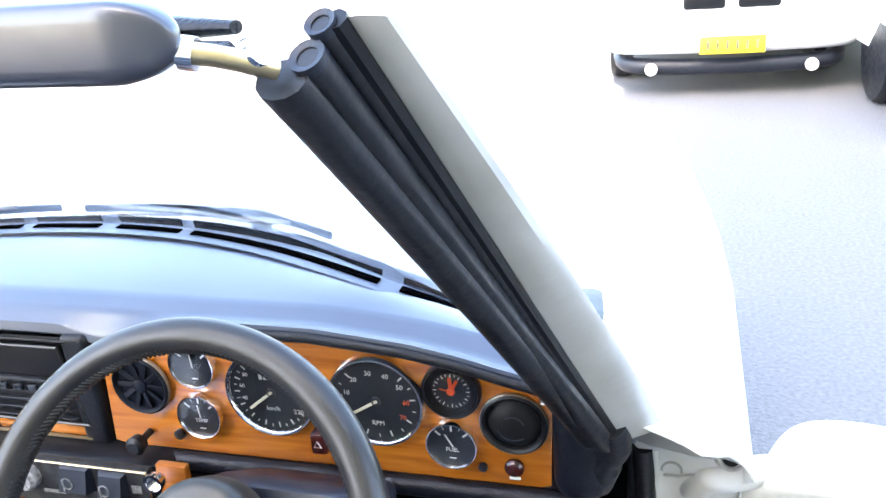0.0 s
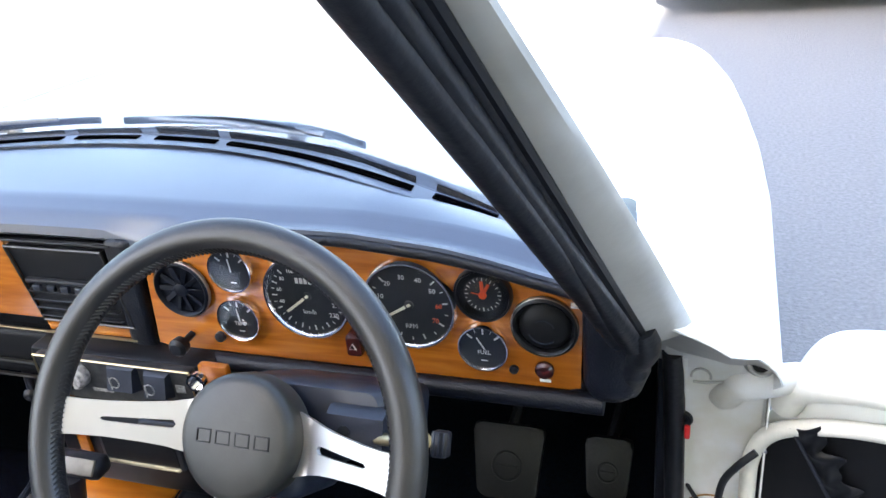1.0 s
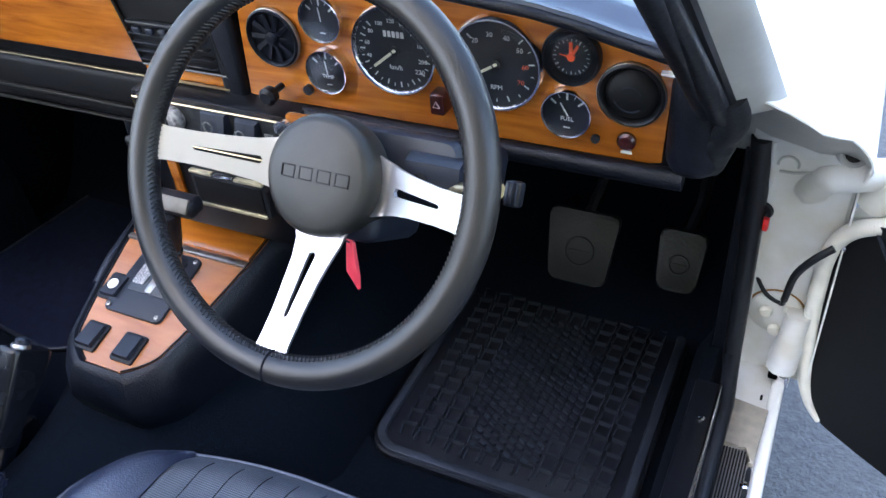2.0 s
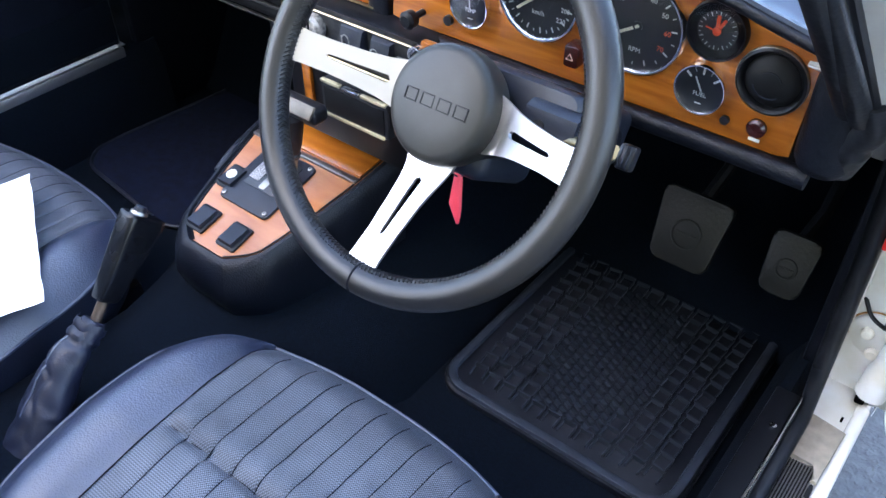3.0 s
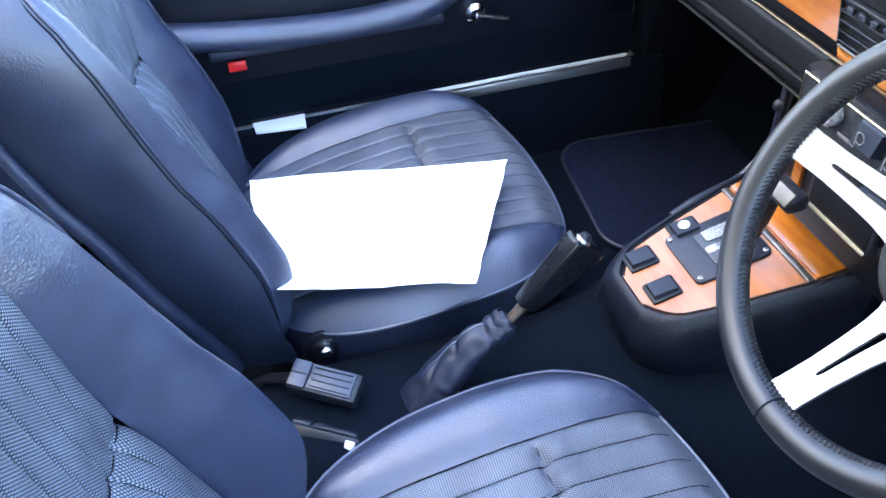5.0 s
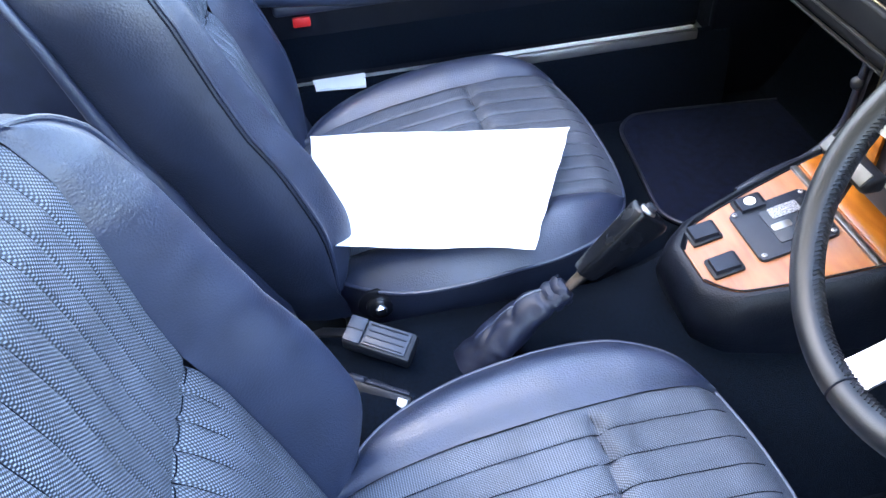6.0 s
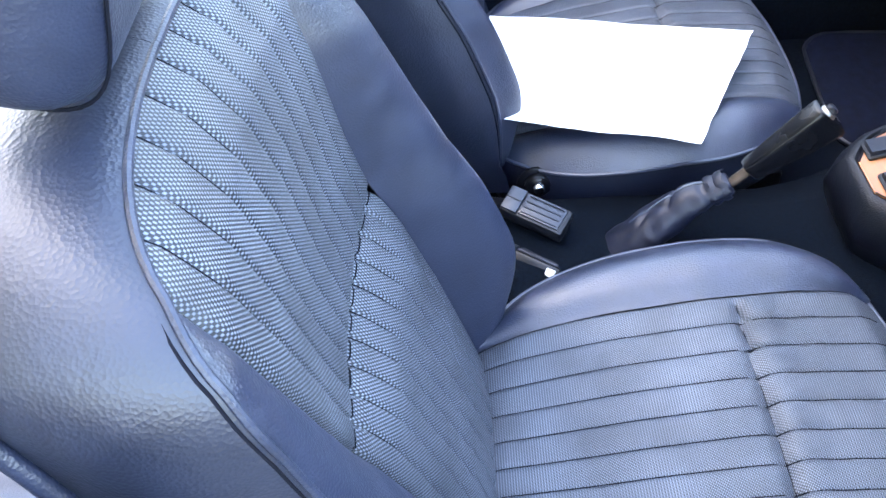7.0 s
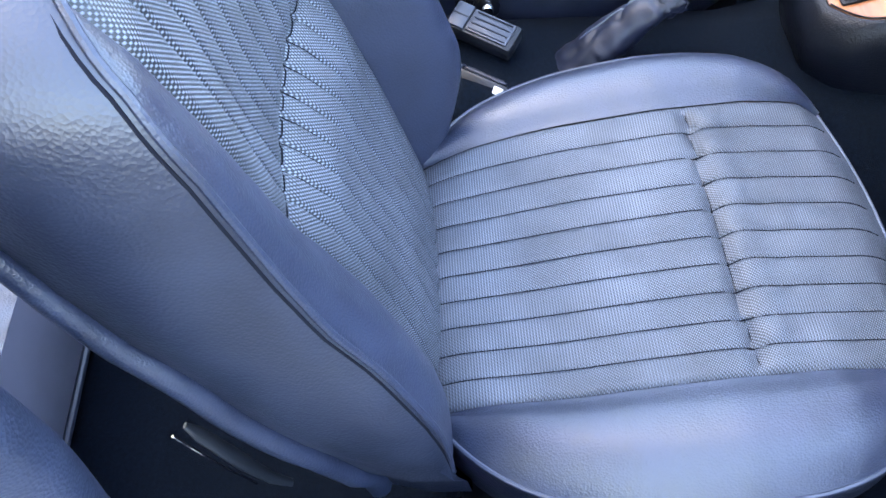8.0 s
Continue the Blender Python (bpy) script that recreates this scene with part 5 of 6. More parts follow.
    part("backrest_shell", rings(rows[::-1], caps="first"), VINYL_SIDE, s, "grained black vinyl side and back")
    part("rear_piping", tube(loop(-0.142, 1.0, lift=-0.004), [table((0.35, 0.60, 0.80, 0.96), (0.0125, 0.0115, 0.0075, 0.0050), z) for z in zs + zs[::-1]], 12), VINYL, s, "blue-grey vinyl rear edge")
    # headrest
    hr = part("headrest", box((0, 0, 0), (0.245, 0.105, 0.150), 0.044, 5, pose(0, -0.745, 1.060, -14)), VINYL, s, "padded black vinyl headrest")
    for x in (-0.092, 0.092):
        part("headrest_seam", tube([pose(x, -0.745, 1.060, -14) @ Vector((0, 0.052 * math.copysign(abs(math.cos(q)) ** 0.6, math.cos(q)), 0.075 * math.copysign(abs(math.sin(q)) ** 0.6, math.sin(q)))) for q in [2 * math.pi * k / 40 for k in range(40)]], 0.0012, 6, closed=True), THREAD, hr)
    for x in (-0.05, 0.05):
        part("headrest_post", tube([(x, -0.745, 0.94), (x, -0.748, 1.02)], 0.005, 10), CHROME, s, "chrome headrest post")
    return s


XD, XP = 0.335, -0.383
drv = seat("driver_seat", "black vinyl driver seat with pleated blue-grey cloth panels", pose(XD, 0, 0), 1)
pas = seat("passenger_seat", "black vinyl passenger seat with pleated cloth, paper on it", pose(XP, 0.030, 0), -1)
kb = part("recliner_knob", lathe([(0.021, 0), (0.021, 0.006), (0.018, 0.009), (0.012, 0.007), (0.0001, 0.006)], 28), SATIN, pas, "black recliner knob", m=pose(0.248, -0.448, 0.386, 0, 90, 0))
part("knob_centre", lathe([(0.010, 0.005), (0.010, 0.013), (0.007, 0.017), (0.0001, 0.018)], 20), CHROME, kb, "chrome knob centre")
part("hinge_cover", lathe([(0.030, 0), (0.030, 0.004), (0.026, 0.007), (0.0001, 0.008)], 28, pose(0.241, -0.450, 0.384, 0, 90, 0)), SATIN, pas, "black hinge cover")
lev = part("recliner_lever", tube([(0.240, -0.712, 0.575), (0.241, -0.705, 0.560), (0.242, -0.685, 0.505), (0.240, -0.668, 0.455), (0.236, -0.655, 0.430)], [0.003, 0.007, 0.008, 0.006, 0.004], 12, flat=0.6), DIAL, drv, "black backrest release lever")
part("lever_edge", tube([(0.246, -0.722, 0.570), (0.248, -0.697, 0.505), (0.246, -0.680, 0.460)], 0.0012, 6), CHROME, lev, "bright lever edge")


def paper():
    def f(u, v):
        a = Vector((-0.078, -0.206)).lerp(Vector((-0.161, -0.484)), u)
        b = Vector((-0.333, -0.069)).lerp(Vector((-0.422, -0.474)), u)
        q = a.lerp(b, v)
        x, y = q.x - XP, q.y - 0.030
        z = max(cush_z(x, y) + 0.009, 0.496) + 0.004 * v + 0.0015 * math.sin(u * 7 + v * 3) + 0.003 * noise.noise(Vector((u * 3, v * 3, 0)))
        return (q.x + 0.002 * noise.noise(Vector((u * 8, v * 8, 3))), q.y + 0.003 * noise.noise(Vector((u * 8, v * 8, 7))), z)
    p = part("paper_sheet", thick(grid(f, 24, 24), 0.0008), PAPER)
    tagged(p, "white paper sheet lying on the passenger cushion", "paper")


paper()


def buckle(m, label, tab=False):
    b = thing("seat_belt_buckle", label, "seat belt buckle", m, group="belt buckles")
    part("buckle_body", box((0, 0, 0), (0.042, 0.095, 0.026), 0.005, 2), PLASTIC, b, "black buckle body")
    part("buckle_face", box((0, 0.010, 0.0145), (0.034, 0.060, 0.003), 0.001), BUCKLE, b, "grey ribbed face")
    for i in range(4):
        part("face_rib", box((-0.0135 + 0.009 * i, 0.010, 0.0168), (0.0014, 0.052, 0.002)), GREYPL, b, smooth=False)
    part("release_button", box((0, -0.034, 0.0145), (0.038, 0.024, 0.006), 0.0015), BUCKLE, b, "grey release button")
    part("button_line", box((0, -0.034, 0.0178), (0.0015, 0.023, 0.0008)), SATIN, b, smooth=False)
    if tab:
        part("latch_tab", box((0.0215, 0.036, 0.002), (0.005, 0.013, 0.012), 0.001), WELT, b, "pale latch tab")
    part("buckle_stalk", tube([(0, -0.046, -0.004), (0, -0.09, -0.03), (0, -0.12, -0.07)], 0.008, 8, flat=0.5), SATIN, b)


buckle(pose(-0.028, -0.432, 0.428, -6, 14, -33), "black seat belt buckle with ribbed face")
buckle(pose(0.024, -0.444, 0.384, -4, -44, -30), "black seat belt buckle beside the driver seat", True)


# ---- pedals and mats ----
def pedal(name, label, c, w, h, tilt):
    p = thing(name, label, "pedal", pose(*c, 90 - tilt, 0, 0))
    o = [(-w / 2, h / 2), (w / 2, h / 2), (w * 0.40, -h / 2), (-w * 0.40, -h / 2)]
    part("pedal_pad", plate(smooth2(o, 0.012), 0.014, 0.004), PEDAL, p, "worn rubber pad")
    part("pad_emblem", tube([(w * 0.20 * math.cos(q), w * 0.20 * math.sin(q) - h * 0.05, 0.0004) for q in [2 * math.pi * k / 24 for k in range(24)]], 0.0016, 6, closed=True), PEDAL, p, "raised round emblem")
    part("pad_emblem_bar", box((0, -h * 0.05, 0.0002), (w * 0.30, 0.003, 0.002), 0.0006), PEDAL, p)
    part("pedal_arm", tube([(0, h * 0.3, -0.012), (0.01, h * 0.9, -0.05), (0.01, h * 2.6, -0.10)], 0.009, 8), SATIN, p, "black pedal arm")


def smooth2(pts, r, n=4):
    out = []
    m = len(pts)
    for i in range(m):
        p, a, b = Vector(pts[i]), Vector(pts[i - 1]), Vector(pts[(i + 1) % m])
        u, v = (a - p).normalized() * r, (b - p).normalized() * r
        for k in range(n + 1):
            t = k / n
            q = (p + u) * (1 - t) ** 2 + p * 2 * t * (1 - t) + (p + v) * t * t
            out.append((q.x, q.y))
    return out


pedal("brake_pedal", "wide worn brake pedal with a rubber pad", (0.480, 0.450, 0.466), 0.105, 0.108, 25)
pedal("accelerator_pedal", "narrow worn accelerator pedal with a rubber pad", (0.622, 0.450, 0.478), 0.066, 0.086, 25)


def floor_mat(name, label, m, w, l, cells):
    t = thing(name, label, "floor mat", m, group="floor mats")
    part("mat_base", plate(rounded(w, l, 0.045, 6), 0.010, 0.003), MATRUB, t)
    part("mat_rim", tube([(x, y, 0.003) for x, y in rounded(w - 0.022, l - 0.022, 0.036, 6)], 0.008, 8, closed=True, flat=0.7), RIDGE, t, "raised rubber rim")
    nx, ny = cells
    cw, cl = (w - 0.070) / nx, (l - 0.070) / ny
    # fine slanting bars for the heel area
    bm = bmesh.new()
    for k in range(2):
        for s in range(2):
            mm = Matrix.Translation(((k - 0.5) * cw * 0.5, (s - 0.5) * cl * 0.5 + (0.12 if k else -0.12) * cl, 0.003)) @ Matrix.Rotation(radians(-24), 4, "Z")
            box((0, 0, 0), (cw * 0.40, cl * 0.20, 0.007), 0, 1, mm, bm)
    first = part("tread_bar", bm, RIDGE, t, smooth=False)
    # an open tray: three low walls, the front one highest
    bm = bmesh.new()
    box((0, cl * 0.38, 0.004), (cw * 0.80, cl * 0.10, 0.010), 0, 1, None, bm)
    box((-cw * 0.38, -cl * 0.04, 0.002), (cw * 0.08, cl * 0.72, 0.007), 0, 1, None, bm)
    box((cw * 0.38, -cl * 0.04, 0.002), (cw * 0.08, cl * 0.72, 0.007), 0, 1, None, bm)
    second = part("tread_cell", bm, RIDGE, t, smooth=False)
    used = set()
    rnd = random.Random(8)
    for i in range(nx):
        for j in range(ny):
            u, q = (i + 0.5) / nx - 0.5, (j + 0.5) / ny - 0.5
            mid = (u / 0.27) ** 2 + (q / 0.46) ** 2 < 1
            src = first if mid else second
            o = src
            if src.name in used:
                o = new(src.name.split(".")[0], src.data)
                o.parent = t
            used.add(src.name)
            bow = 0.010 * (1 - (2 * u) ** 2)
            o.matrix_local = pose(-(w - 0.070) / 2 + cw * (i + 0.5) + rnd.uniform(-0.0006, 0.0006), -(l - 0.070) / 2 + cl * (j + 0.5) - bow + 0.005, 0.0, 0, 0, -14 * u + rnd.uniform(-2, 2))


floor_mat("floor_mat", "black ribbed rubber mat on the driver floor", pose(0.450, 0.350, FLOOR + 0.012, 0, 0, 0), 0.385, 0.41, (12, 13))
cm = thing("carpet_mat", "dark carpet mat on the passenger floor", "floor mat", pose(-0.463, 0.352, FLOOR + 0.010, 0, 0, -6), group="floor mats")
part("mat_base", plate(rounded(0.37, 0.43, 0.075, 8), 0.009, 0.003), MATCARPET, cm)
part("bound_edge", tube([(x, y, -0.001) for x, y in rounded(0.37, 0.43, 0.075, 8)], 0.004, 8, closed=True), BORDER, cm, "stitched bound edge")


# ---- doors ----
def driver_door():
    d = thing("driver_door", "open white driver door with black trim and cream welt", "car door", Matrix.Translation((0.785, 0.36, 0)) @ pose(0, 0, 0, 0, 0, -20))
    # local x runs along the door, local y into its thickness
    F = pose(0, 0, 0, 90)
    trim = [(0.012, 0.57), (0.014, 0.615), (0.028, 0.650), (0.060, 0.674), (0.12, 0.695), (0.20, 0.706), (0.32, 0.714), (0.50, 0.718), (0.75, 0.72), (0.95, 0.72), (1.03, 0.71), (1.05, 0.66), (1.05, 0.50), (1.05, 0.38), (1.02, 0.31), (0.90, 0.292), (0.60, 0.286), (0.35, 0.290), (0.22, 0.308), (0.132, 0.330), (0.084, 0.345), (0.053, 0.358), (0.033, 0.386), (0.021, 0.43), (0.014, 0.50)]
    tp = [(p.x, p.y) for p in smooth_path([(x, z, 0) for x, z in trim], 5, closed=True)]
    part("door_trim", plate(tp, 0.012, 0.004, F), BALL, d, "black vinyl door trim")
    # the welt runs up the front edge and along the top, and dies away at the foot
    wp = smooth_path([(x, -0.001, z) for x, z in trim[-4:] + trim[:12]], 5)
    part("trim_welt", tube(wp, [min(0.0098, 0.003 + 0.0006 * k) for k in range(len(wp))], 10), WELT, d, "cream rubber welt")
    shell = [(0.0, 0.47), (-0.004, 0.51), (-0.004, 0.56), (0.004, 0.62), (0.022, 0.665), (0.033, 0.699), (0.045, 0.726), (0.060, 0.745), (0.085, 0.759), (0.13, 0.769), (0.22, 0.774), (0.40, 0.778), (0.70, 0.784), (1.0, 0.790), (1.10, 0.78), (1.12, 0.70), (1.12, 0.55), (1.10, 0.44), (1.0, 0.40), (0.75, 0.40), (0.45, 0.40), (0.25, 0.40), (0.13, 0.41), (0.06, 0.42), (0.02, 0.44)]
    part("door_shell", plate([(p.x, p.y) for p in smooth_path([(x, z, 0) for x, z in shell], 8, closed=True)], 0.070, 0.006, pose(0, 0.012, 0, 90), 2), PAINT, d, "white painted door shell")
    part("door_capping", tube(smooth_path([(0.040, 0.012, 0.690), (0.052, 0.004, 0.718), (0.078, -0.004, 0.738), (0.13, -0.006, 0.752), (0.22, -0.006, 0.758), (0.40, -0.006, 0.764), (0.70, -0.006, 0.772), (1.06, -0.006, 0.780)], 8), 0.018, 14), WELT, d, "white padded door capping")
    # gathered map pocket edge
    def gather(u, v):
        x, z = lerp(0.056, 0.135, v), lerp(0.676, 0.548, v)
        wide = 0.026 + 0.007 * math.sin(v * 26) + 0.004 * math.sin(v * 47 + 1)
        puff = 0.004 + 0.007 * math.sin(math.pi * u) * (0.6 + 0.4 * math.sin(v * 30 + u * 3))
        return (x + wide * u * 0.9, -0.004 - puff, z + wide * u * 0.5)
    part("pocket_gather", thick(grid(gather, 10, 60), 0.0015), SATIN, d, "gathered black pocket edge")
    part("pocket_seam", tube([(lerp(0.053, 0.132, k / 20), -0.0065, lerp(0.676, 0.546, k / 20)) for k in range(21)], 0.0028, 8), GREYPL, d, "dark pocket seam")
    part("trim_screw", lathe([(0.005, 0), (0.005, 0.002), (0.002, 0.003)], 12), CHROME, d, m=pose(0.026, -0.003, 0.630, 90))
    return d


driver_door()


def hinges():
    h = thing("door_hinge", "worn white door hinges and check strap with a black cable", "door hinge")
    # upper hinge: a pressed arm that swells out of the post, with an open socket above it
    part("upper_arm", tube(smooth_path([(0.762, 0.370, 0.672), (0.768, 0.350, 0.702), (0.782, 0.334, 0.726), (0.806, 0.334, 0.734), (0.834, 0.352, 0.728)], 6), [0.014] * 4 + [0.019] * 8 + [0.022] * 8 + [0.021] * 5, 16, flat=0.8), PAINT_OLD, h, "white pressed hinge arm")
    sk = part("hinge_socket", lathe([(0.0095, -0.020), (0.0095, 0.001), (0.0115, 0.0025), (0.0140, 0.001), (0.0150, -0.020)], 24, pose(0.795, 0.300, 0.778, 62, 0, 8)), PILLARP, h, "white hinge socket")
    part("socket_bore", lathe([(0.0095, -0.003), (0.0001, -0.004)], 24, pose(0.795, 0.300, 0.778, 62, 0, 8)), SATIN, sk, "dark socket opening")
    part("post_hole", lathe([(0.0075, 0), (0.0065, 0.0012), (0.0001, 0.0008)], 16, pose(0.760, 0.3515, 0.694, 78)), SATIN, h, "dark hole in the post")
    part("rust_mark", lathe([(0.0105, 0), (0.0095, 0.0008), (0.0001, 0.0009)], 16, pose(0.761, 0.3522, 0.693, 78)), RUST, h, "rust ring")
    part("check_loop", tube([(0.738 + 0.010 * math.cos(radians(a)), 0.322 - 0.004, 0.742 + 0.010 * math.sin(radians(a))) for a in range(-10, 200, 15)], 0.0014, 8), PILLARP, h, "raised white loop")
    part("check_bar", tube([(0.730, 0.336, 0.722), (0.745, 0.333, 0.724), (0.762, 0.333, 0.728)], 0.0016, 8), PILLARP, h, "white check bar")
    # lower hinge
    part("lower_plate", lathe([(0.033, 0), (0.032, 0.004), (0.029, 0.006), (0.0001, 0.006)], 32, pose(0.757, 0.368, 0.502, 90)), PAINT_OLD, h, "round worn hinge plate")
    part("rust_mark", lathe([(0.0355, 0), (0.0345, 0.0010), (0.030, 0.0012)], 32, pose(0.757, 0.3675, 0.501, 90)), RUST, h, "rust ring round the hinge plate")
    for x, z in ((0.746, 0.505), (0.759, 0.478), (0.772, 0.512)):
        part("bolt", lathe([(0.0078, 0), (0.0078, 0.005), (0.006, 0.007), (0.0001, 0.0072)], 12, pose(x, 0.362, z, 90)), WELT, h)
    part("lower_arm", tube(smooth_path([(0.783, 0.350, 0.520), (0.780, 0.345, 0.480), (0.777, 0.342, 0.435)], 5), [0.015] * 6 + [0.018] * 5, 16), PAINT_OLD, h, "white lower hinge arm")
    part("pin_end", lathe([(0.007, 0), (0.007, 0.016), (0.004, 0.018), (0.0001, 0.018)], 14, pose(0.784, 0.343, 0.405)), CHROME, h, "bright hinge pin end")
    part("post_hole", box((0.770, 0.340, 0.424), (0.012, 0.010, 0.016), 0.003), SLOT, h, "dark gap below the hinge arm")
    part("post_hole", box((0.763, 0.306, 0.4100), (0.003, 0.009, 0.003), 0.001), SLOT, h, "dark notch in the sill")
    part("cable", tube(smooth_path([(0.728, 0.371, 0.545), (0.742, 0.356, 0.535), (0.760, 0.345, 0.535), (0.763, 0.338, 0.548), (0.768, 0.332, 0.590), (0.782, 0.325, 0.622), (0.800, 0.330, 0.640)], 6), [0.0026] * 12 + [0.0032] * 6 + [0.0044] * 19, 10), RUBBER, h, "black door cable")
    part("courtesy_switch", lathe([(0.004, 0.003), (0.010, 0.0), (0.0125, 0.004), (0.0105, 0.008), (0.005, 0.006)], 20, pose(0.7195, 0.360, 0.654, 90)), RUBBER, h, "black rubber courtesy switch")
    part("switch_pin", box((0.726, 0.352, 0.640), (0.007, 0.009, 0.018), 0.0025), RED, h, "red plastic pin")
    part("post_flange", tube(smooth_path([(0.7205, 0.312, 0.772), (0.722, 0.352, 0.70), (0.7195, 0.368, 0.63), (0.7225, 0.366, 0.55), (0.721, 0.362, 0.44)], 8), 0.0042, 8), PAINT_OLD, h, "pale rolled post edge")


hinges()


def passenger_door():
    d = thing("passenger_door", "closed passenger door with black vinyl trim and armrest", "car door")
    part("door_shell", box((-0.775, -0.22, 0.60), (0.07, 1.16, 0.50), 0.02, 3), PAINT, d, "white painted door shell")
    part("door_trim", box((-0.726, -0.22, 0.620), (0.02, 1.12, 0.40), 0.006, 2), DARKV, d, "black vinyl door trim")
    part("lower_trim", box((-0.722, -0.22, 0.475), (0.014, 1.12, 0.09), 0.005, 2), CARPET, d, "dark carpeted lower trim")
    part("armrest", tube(smooth_path([(-0.705, -0.62, 0.640), (-0.690, -0.48, 0.622), (-0.684, -0.25, 0.606), (-0.690, -0.10, 0.618), (-0.708, -0.01, 0.66)], 8), [0.012] + [0.030] * 28 + [0.026, 0.022, 0.018, 0.012], 14, flat=0.85), VINYL, d, "padded black armrest")
    part("armrest_base", box((-0.712, -0.28, 0.578), (0.02, 0.44, 0.024), 0.008, 3), VINYL, d)
    part("reflector", box((-0.700, -0.452, 0.556), (0.008, 0.032, 0.018), 0.002), RED, d, "red reflector")
    hd = part("door_handle", lathe([(0.020, 0), (0.020, 0.012), (0.012, 0.020), (0.0001, 0.021)], 24, pose(-0.716, 0.0, 0.575, 0, 90, 0)), CHROME, d, "chrome window winder boss")
    part("winder_arm", tube([(-0.694, 0.0, 0.575), (-0.690, 0.06, 0.560)], 0.006, 8), CHROME, hd)
    part("capping", box((-0.735, -0.22, 0.835), (0.06, 1.16, 0.03), 0.012, 3), VINYL, d, "black door capping")


passenger_door()


# ---- rear of the cabin ----
def rear_seat():
    r = thing("rear_seat", "blue-grey pleated vinyl rear seat", "rear seat")
    def cu(u, v):
        x = lerp(-0.60, 0.60, u)
        p = u * 26
        return (x, lerp(-0.95, -1.36, v), 0.42 + 0.05 * math.sin(min(1, v * 1.6 + 0.25) * math.pi / 2) - 0.004 * abs(math.cos(p * math.pi)) ** 6)
    part("cushion", grid(cu, 156, 12), VINYL, r, "pleated rear cushion")
    part("cushion_front", grid(lambda u, v: (lerp(-0.60, 0.60, u), -0.95 + 0.012 * math.sin(v * 3.1), lerp(0.268, 0.439, v)), 8, 6), TRIMGREY, r, "grey front board of the rear seat")
    part("hem_piping", tube([(-0.60, -0.945, 0.270), (0.60, -0.945, 0.270)], 0.005, 8), PIPING, r, "pale piping")
    def bk(u, v):
        x = lerp(-0.60, 0.60, u)
        return (x, -1.34 - 0.12 * v + 0.004 * abs(math.cos(u * 26 * math.pi)) ** 6 * -1, lerp(0.40, 0.83, v))
    part("backrest", grid(bk, 156, 10), VINYL, r, "pleated rear backrest")
    belt = thing("seat_belt", "grey-blue lap and shoulder belt webbing", "seat belt")
    part("webbing", thick(grid(lambda u, v: (0.676 + 0.006 * math.sin(v * 5) - 0.02 * u, -0.86 - 0.03 * math.sin(v * 3) - 0.045 * u, lerp(0.34, 0.80, v)), 3, 24), 0.0015), GAITER, belt, "dark belt webbing")


rear_seat()


# ---- windscreen furniture ----
def wiper(pts, label, blob):
    w = thing("wiper", label, "wiper", group="wipers")
    part("blade", tube(pts, 0.0032, 8, flat=1.8), SATIN, w, "black rubber blade")
    a, b = Vector(pts[0]), Vector(pts[-1])
    mid = lerp(a, b, 0.45) + Vector((0, 0.006, 0.010))
    part("bridge", tube([lerp(a, b, 0.12) + Vector((0, 0.004, 0.006)), mid, lerp(a, b, 0.85) + Vector((0, 0.004, 0.006))], 0.0035, 8), STEEL, w, "dull metal bridge")
    part("arm", tube([mid, Vector(blob) + Vector((0, 0, 0.012))], 0.0045, 8), STEEL, w, "dull metal arm")
    part("pivot", lathe([(0.014, 0), (0.012, 0.014), (0.006, 0.020), (0.0001, 0.021)], 16, Matrix.Translation(blob)), STEEL, w, "metal pivot cap")


wiper([(x, base_y(x) + 0.022 + 0.006 * math.sin(x * 9), 0.955 - 0.02 * max(0, x - 0.2)) for x in [-0.06 + 0.05 * i for i in range(9)]], "parked windscreen wiper with black blade", (0.20, 0.52, 0.925))
wiper([(x, base_y(x) + 0.022, 0.956) for x in [-0.50 + 0.05 * i for i in range(9)]], "parked windscreen wiper with black blade", (-0.26, 0.50, 0.925))


def visor():
    v = thing("sun_visor", "folded sun visor with a shiny vinyl skin", "sun visor")
    rows = []
    n = 28
    for k in range(41):
        x = lerp(0.08, 0.563, 1 - (1 - k / 40) ** 1.8)
        e = max(0.12, math.sqrt(max(0.0, 1 - max(0.0, (x - 0.535) / 0.0285) ** 2)))
        cz, cy = 1.2655, -0.158 + 0.02 * (0.56 - x)
        rows.append([(x, cy + 0.011 * e * math.copysign(abs(math.cos(q)) ** 0.45, math.cos(q)), cz + 0.0155 * e * math.copysign(abs(math.sin(q)) ** 0.45, math.sin(q))) for q in [2 * math.pi * j / n for j in range(n)]])
    part("visor_pad", rings(rows), VISOR, v, "shiny blue-grey visor pad")
    part("visor_rod", tube(smooth_path([(0.545, -0.156, 1.262), (0.572, -0.151, 1.258), (0.590, -0.138, 1.250)], 4), 0.0042, 10), GOLD, v, "aged metal visor rod")
    part("visor_bracket", lathe([(0.0001, -0.006), (0.006, -0.005), (0.0075, 0.0), (0.006, 0.005), (0.0001, 0.006)], 18, pose(0.583, -0.141, 1.256, 20, 60, 0)), CHROME, v, "chrome visor bracket")
    part("rod_collar", tube([(0.560, -0.1535, 1.260), (0.566, -0.1525, 1.259)], 0.0065, 14), CHROME, v, "chrome rod collar")


visor()


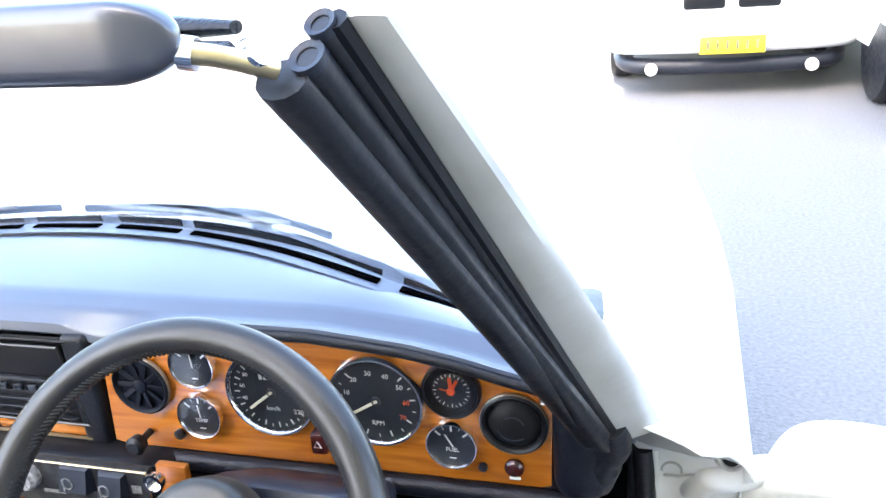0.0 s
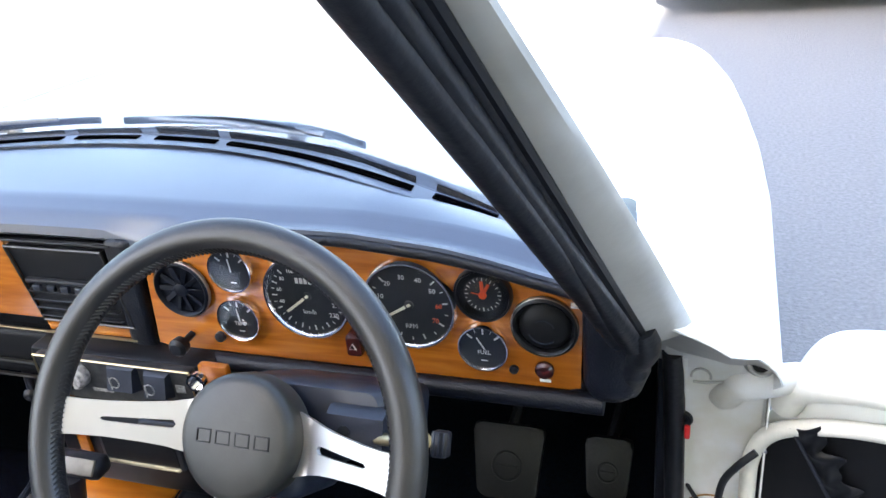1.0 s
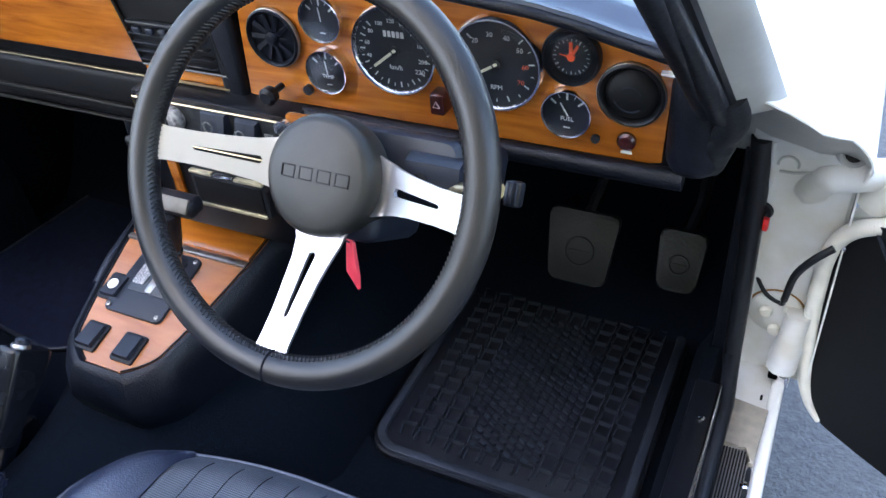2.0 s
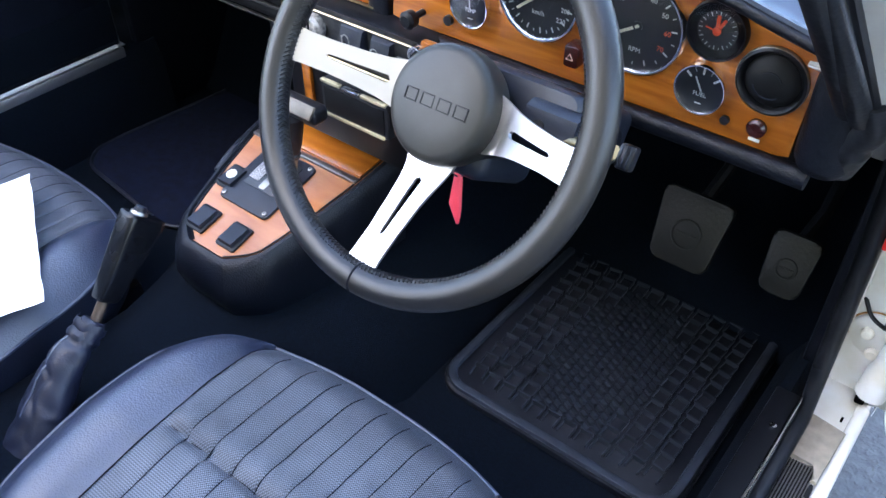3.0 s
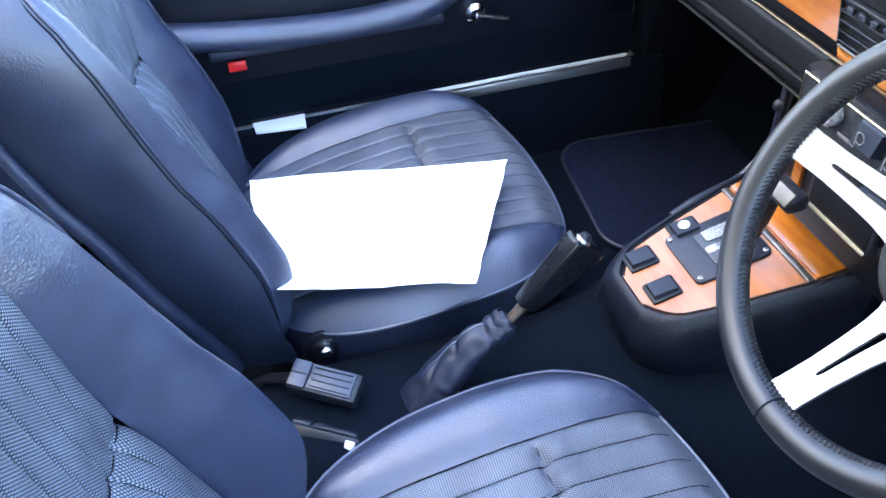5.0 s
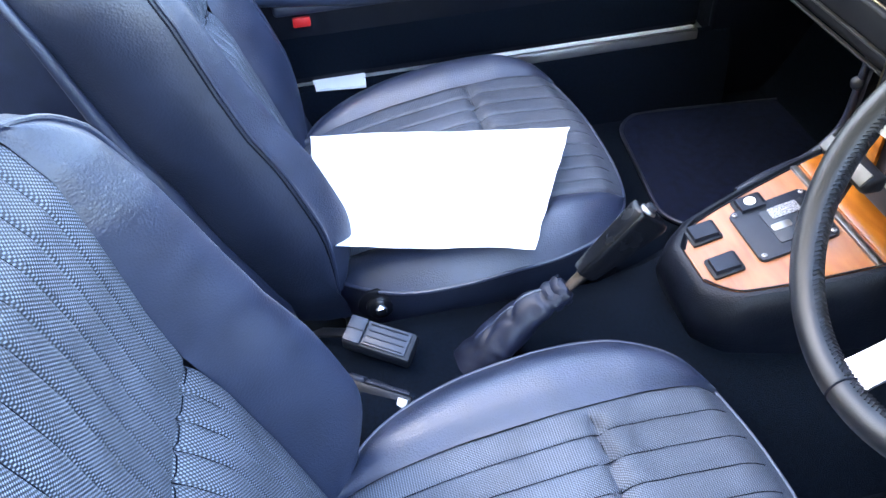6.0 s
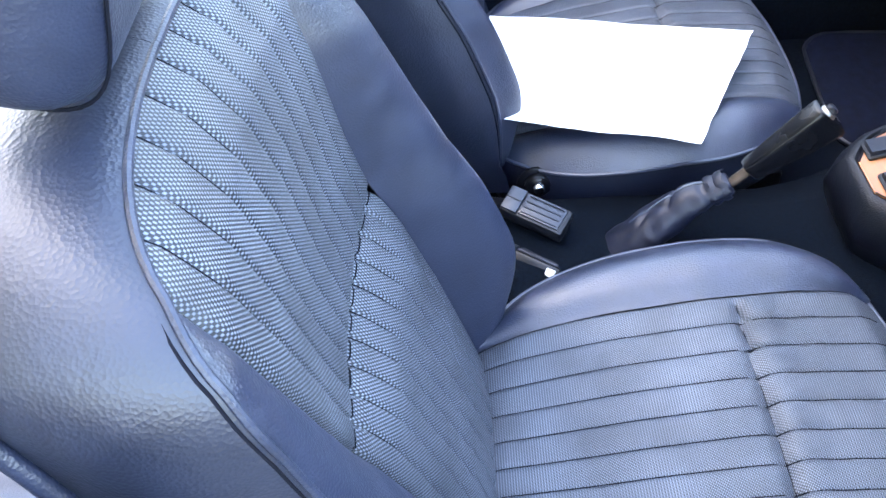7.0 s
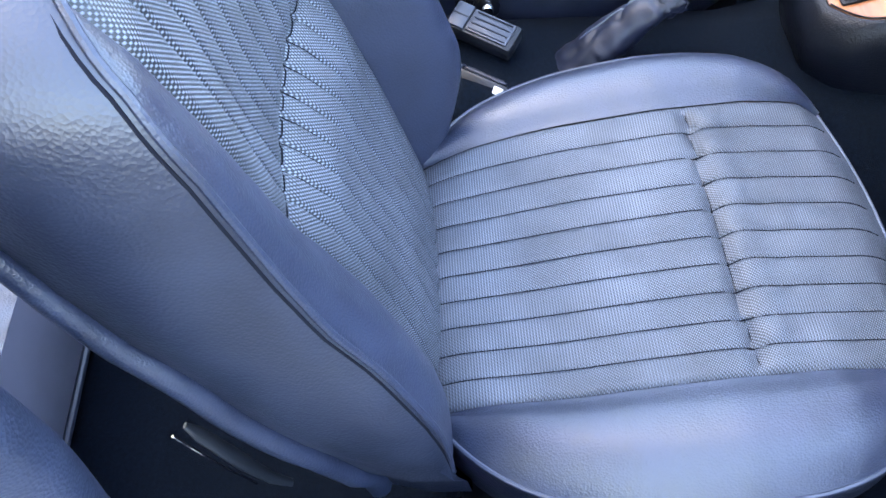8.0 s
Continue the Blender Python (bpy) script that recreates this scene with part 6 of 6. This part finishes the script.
# ---- parked cars ----
def parked_car(name, label, m, paint, plate_on=True):
    c = thing(name, label, "car", m, group="parked cars")
    sec = [(0.0, 0.52, 0.62), (0.03, 0.66, 0.72), (0.15, 0.74, 0.80), (0.6, 0.78, 0.88), (1.1, 0.80, 0.95), (1.6, 0.81, 0.97), (3.6, 0.80, 0.95), (4.0, 0.72, 0.85)]
    rows = []
    for y, w, z in sec:
        prof = [(-w, 0.32), (-w - 0.01, 0.55), (-w * 0.95, z - 0.08), (-w * 0.7, z), (0, z + 0.02), (w * 0.7, z), (w * 0.95, z - 0.08), (w + 0.01, 0.55), (w, 0.32)]
        rows.append([(x, y, zz) for x, zz in prof])
    part("body", rings(rows), paint, c, "white bodywork")
    cab = [[(x * 0.68, y, z) for x, z in ((-1, 0.9), (-0.86, 1.40), (0.86, 1.40), (1, 0.9))] for y in (1.25, 1.9, 3.0, 3.7)]
    cab[0] = [(x, 1.20, 0.93) for x in (-0.66, -0.6, 0.6, 0.66)]
    cab[-1] = [(x, 3.85, 0.92) for x in (-0.66, -0.6, 0.6, 0.66)]
    part("cabin", rings(cab), SATIN, c, "dark glazed cabin")
    part("roof", box((0, 2.45, 1.41), (1.16, 1.15, 0.03), 0.012), paint, c)
    part("bumper", tube(smooth_path([(-0.74, 0.20, 0.40), (-0.66, -0.02, 0.40), (0, -0.09, 0.40), (0.66, -0.02, 0.40), (0.74, 0.20, 0.40)], 6), 0.075, 14, flat=1.5), paint, c, "white bumper")
    part("lower_valance", tube(smooth_path([(-0.70, 0.24, 0.24), (-0.60, 0.02, 0.205), (0, -0.05, 0.195), (0.60, 0.02, 0.205), (0.70, 0.24, 0.24)], 6), 0.055, 12), GREYPL, c, "dark grey lower valance")
    for s in (-1, 1):
        part("grille_slot", box((s * 0.17, -0.012, 0.60), (0.26, 0.03, 0.085), 0.02, 3), SATIN, c, "dark grille opening")
        part("headlamp", box((s * 0.52, 0.02, 0.645), (0.24, 0.06, 0.12), 0.03, 3), LAMP, c, "clear headlamp")
        part("fog_lamp", lathe([(0.042, 0), (0.040, 0.02), (0.0001, 0.03)], 20, pose(s * 0.50, -0.075, 0.190, 90)), LAMP, c, "round bright fog lamp")
        for y in (0.75, 3.2):
            w = part("wheel", lathe([(0.001, -0.09), (0.20, -0.09), (0.29, -0.08), (0.31, -0.05), (0.31, 0.05), (0.29, 0.08), (0.001, 0.09)], 28, pose(s * 0.70, y, 0.31, 0, 90, 0)), RUBBER, c, "black tyre")
    if plate_on:
        pl = part("number_plate", box((0, -0.172, 0.350), (0.40, 0.012, 0.11), 0.003), YELLOW, c, "yellow number plate")
        for i in range(6):
            part("plate_bar", box((-0.15 + 0.06 * i, -0.1795, 0.350), (0.014, 0.003, 0.055)), STEEL, pl, smooth=False)


parked_car("parked_car", "white parked car with a yellow number plate", pose(1.02, 5.45, 0, 0, 0, 3), PAINT)
parked_car("parked_car", "white car parked beside another white car", pose(2.66, 4.45, 0, 0, 0, 4), PAINT, False)
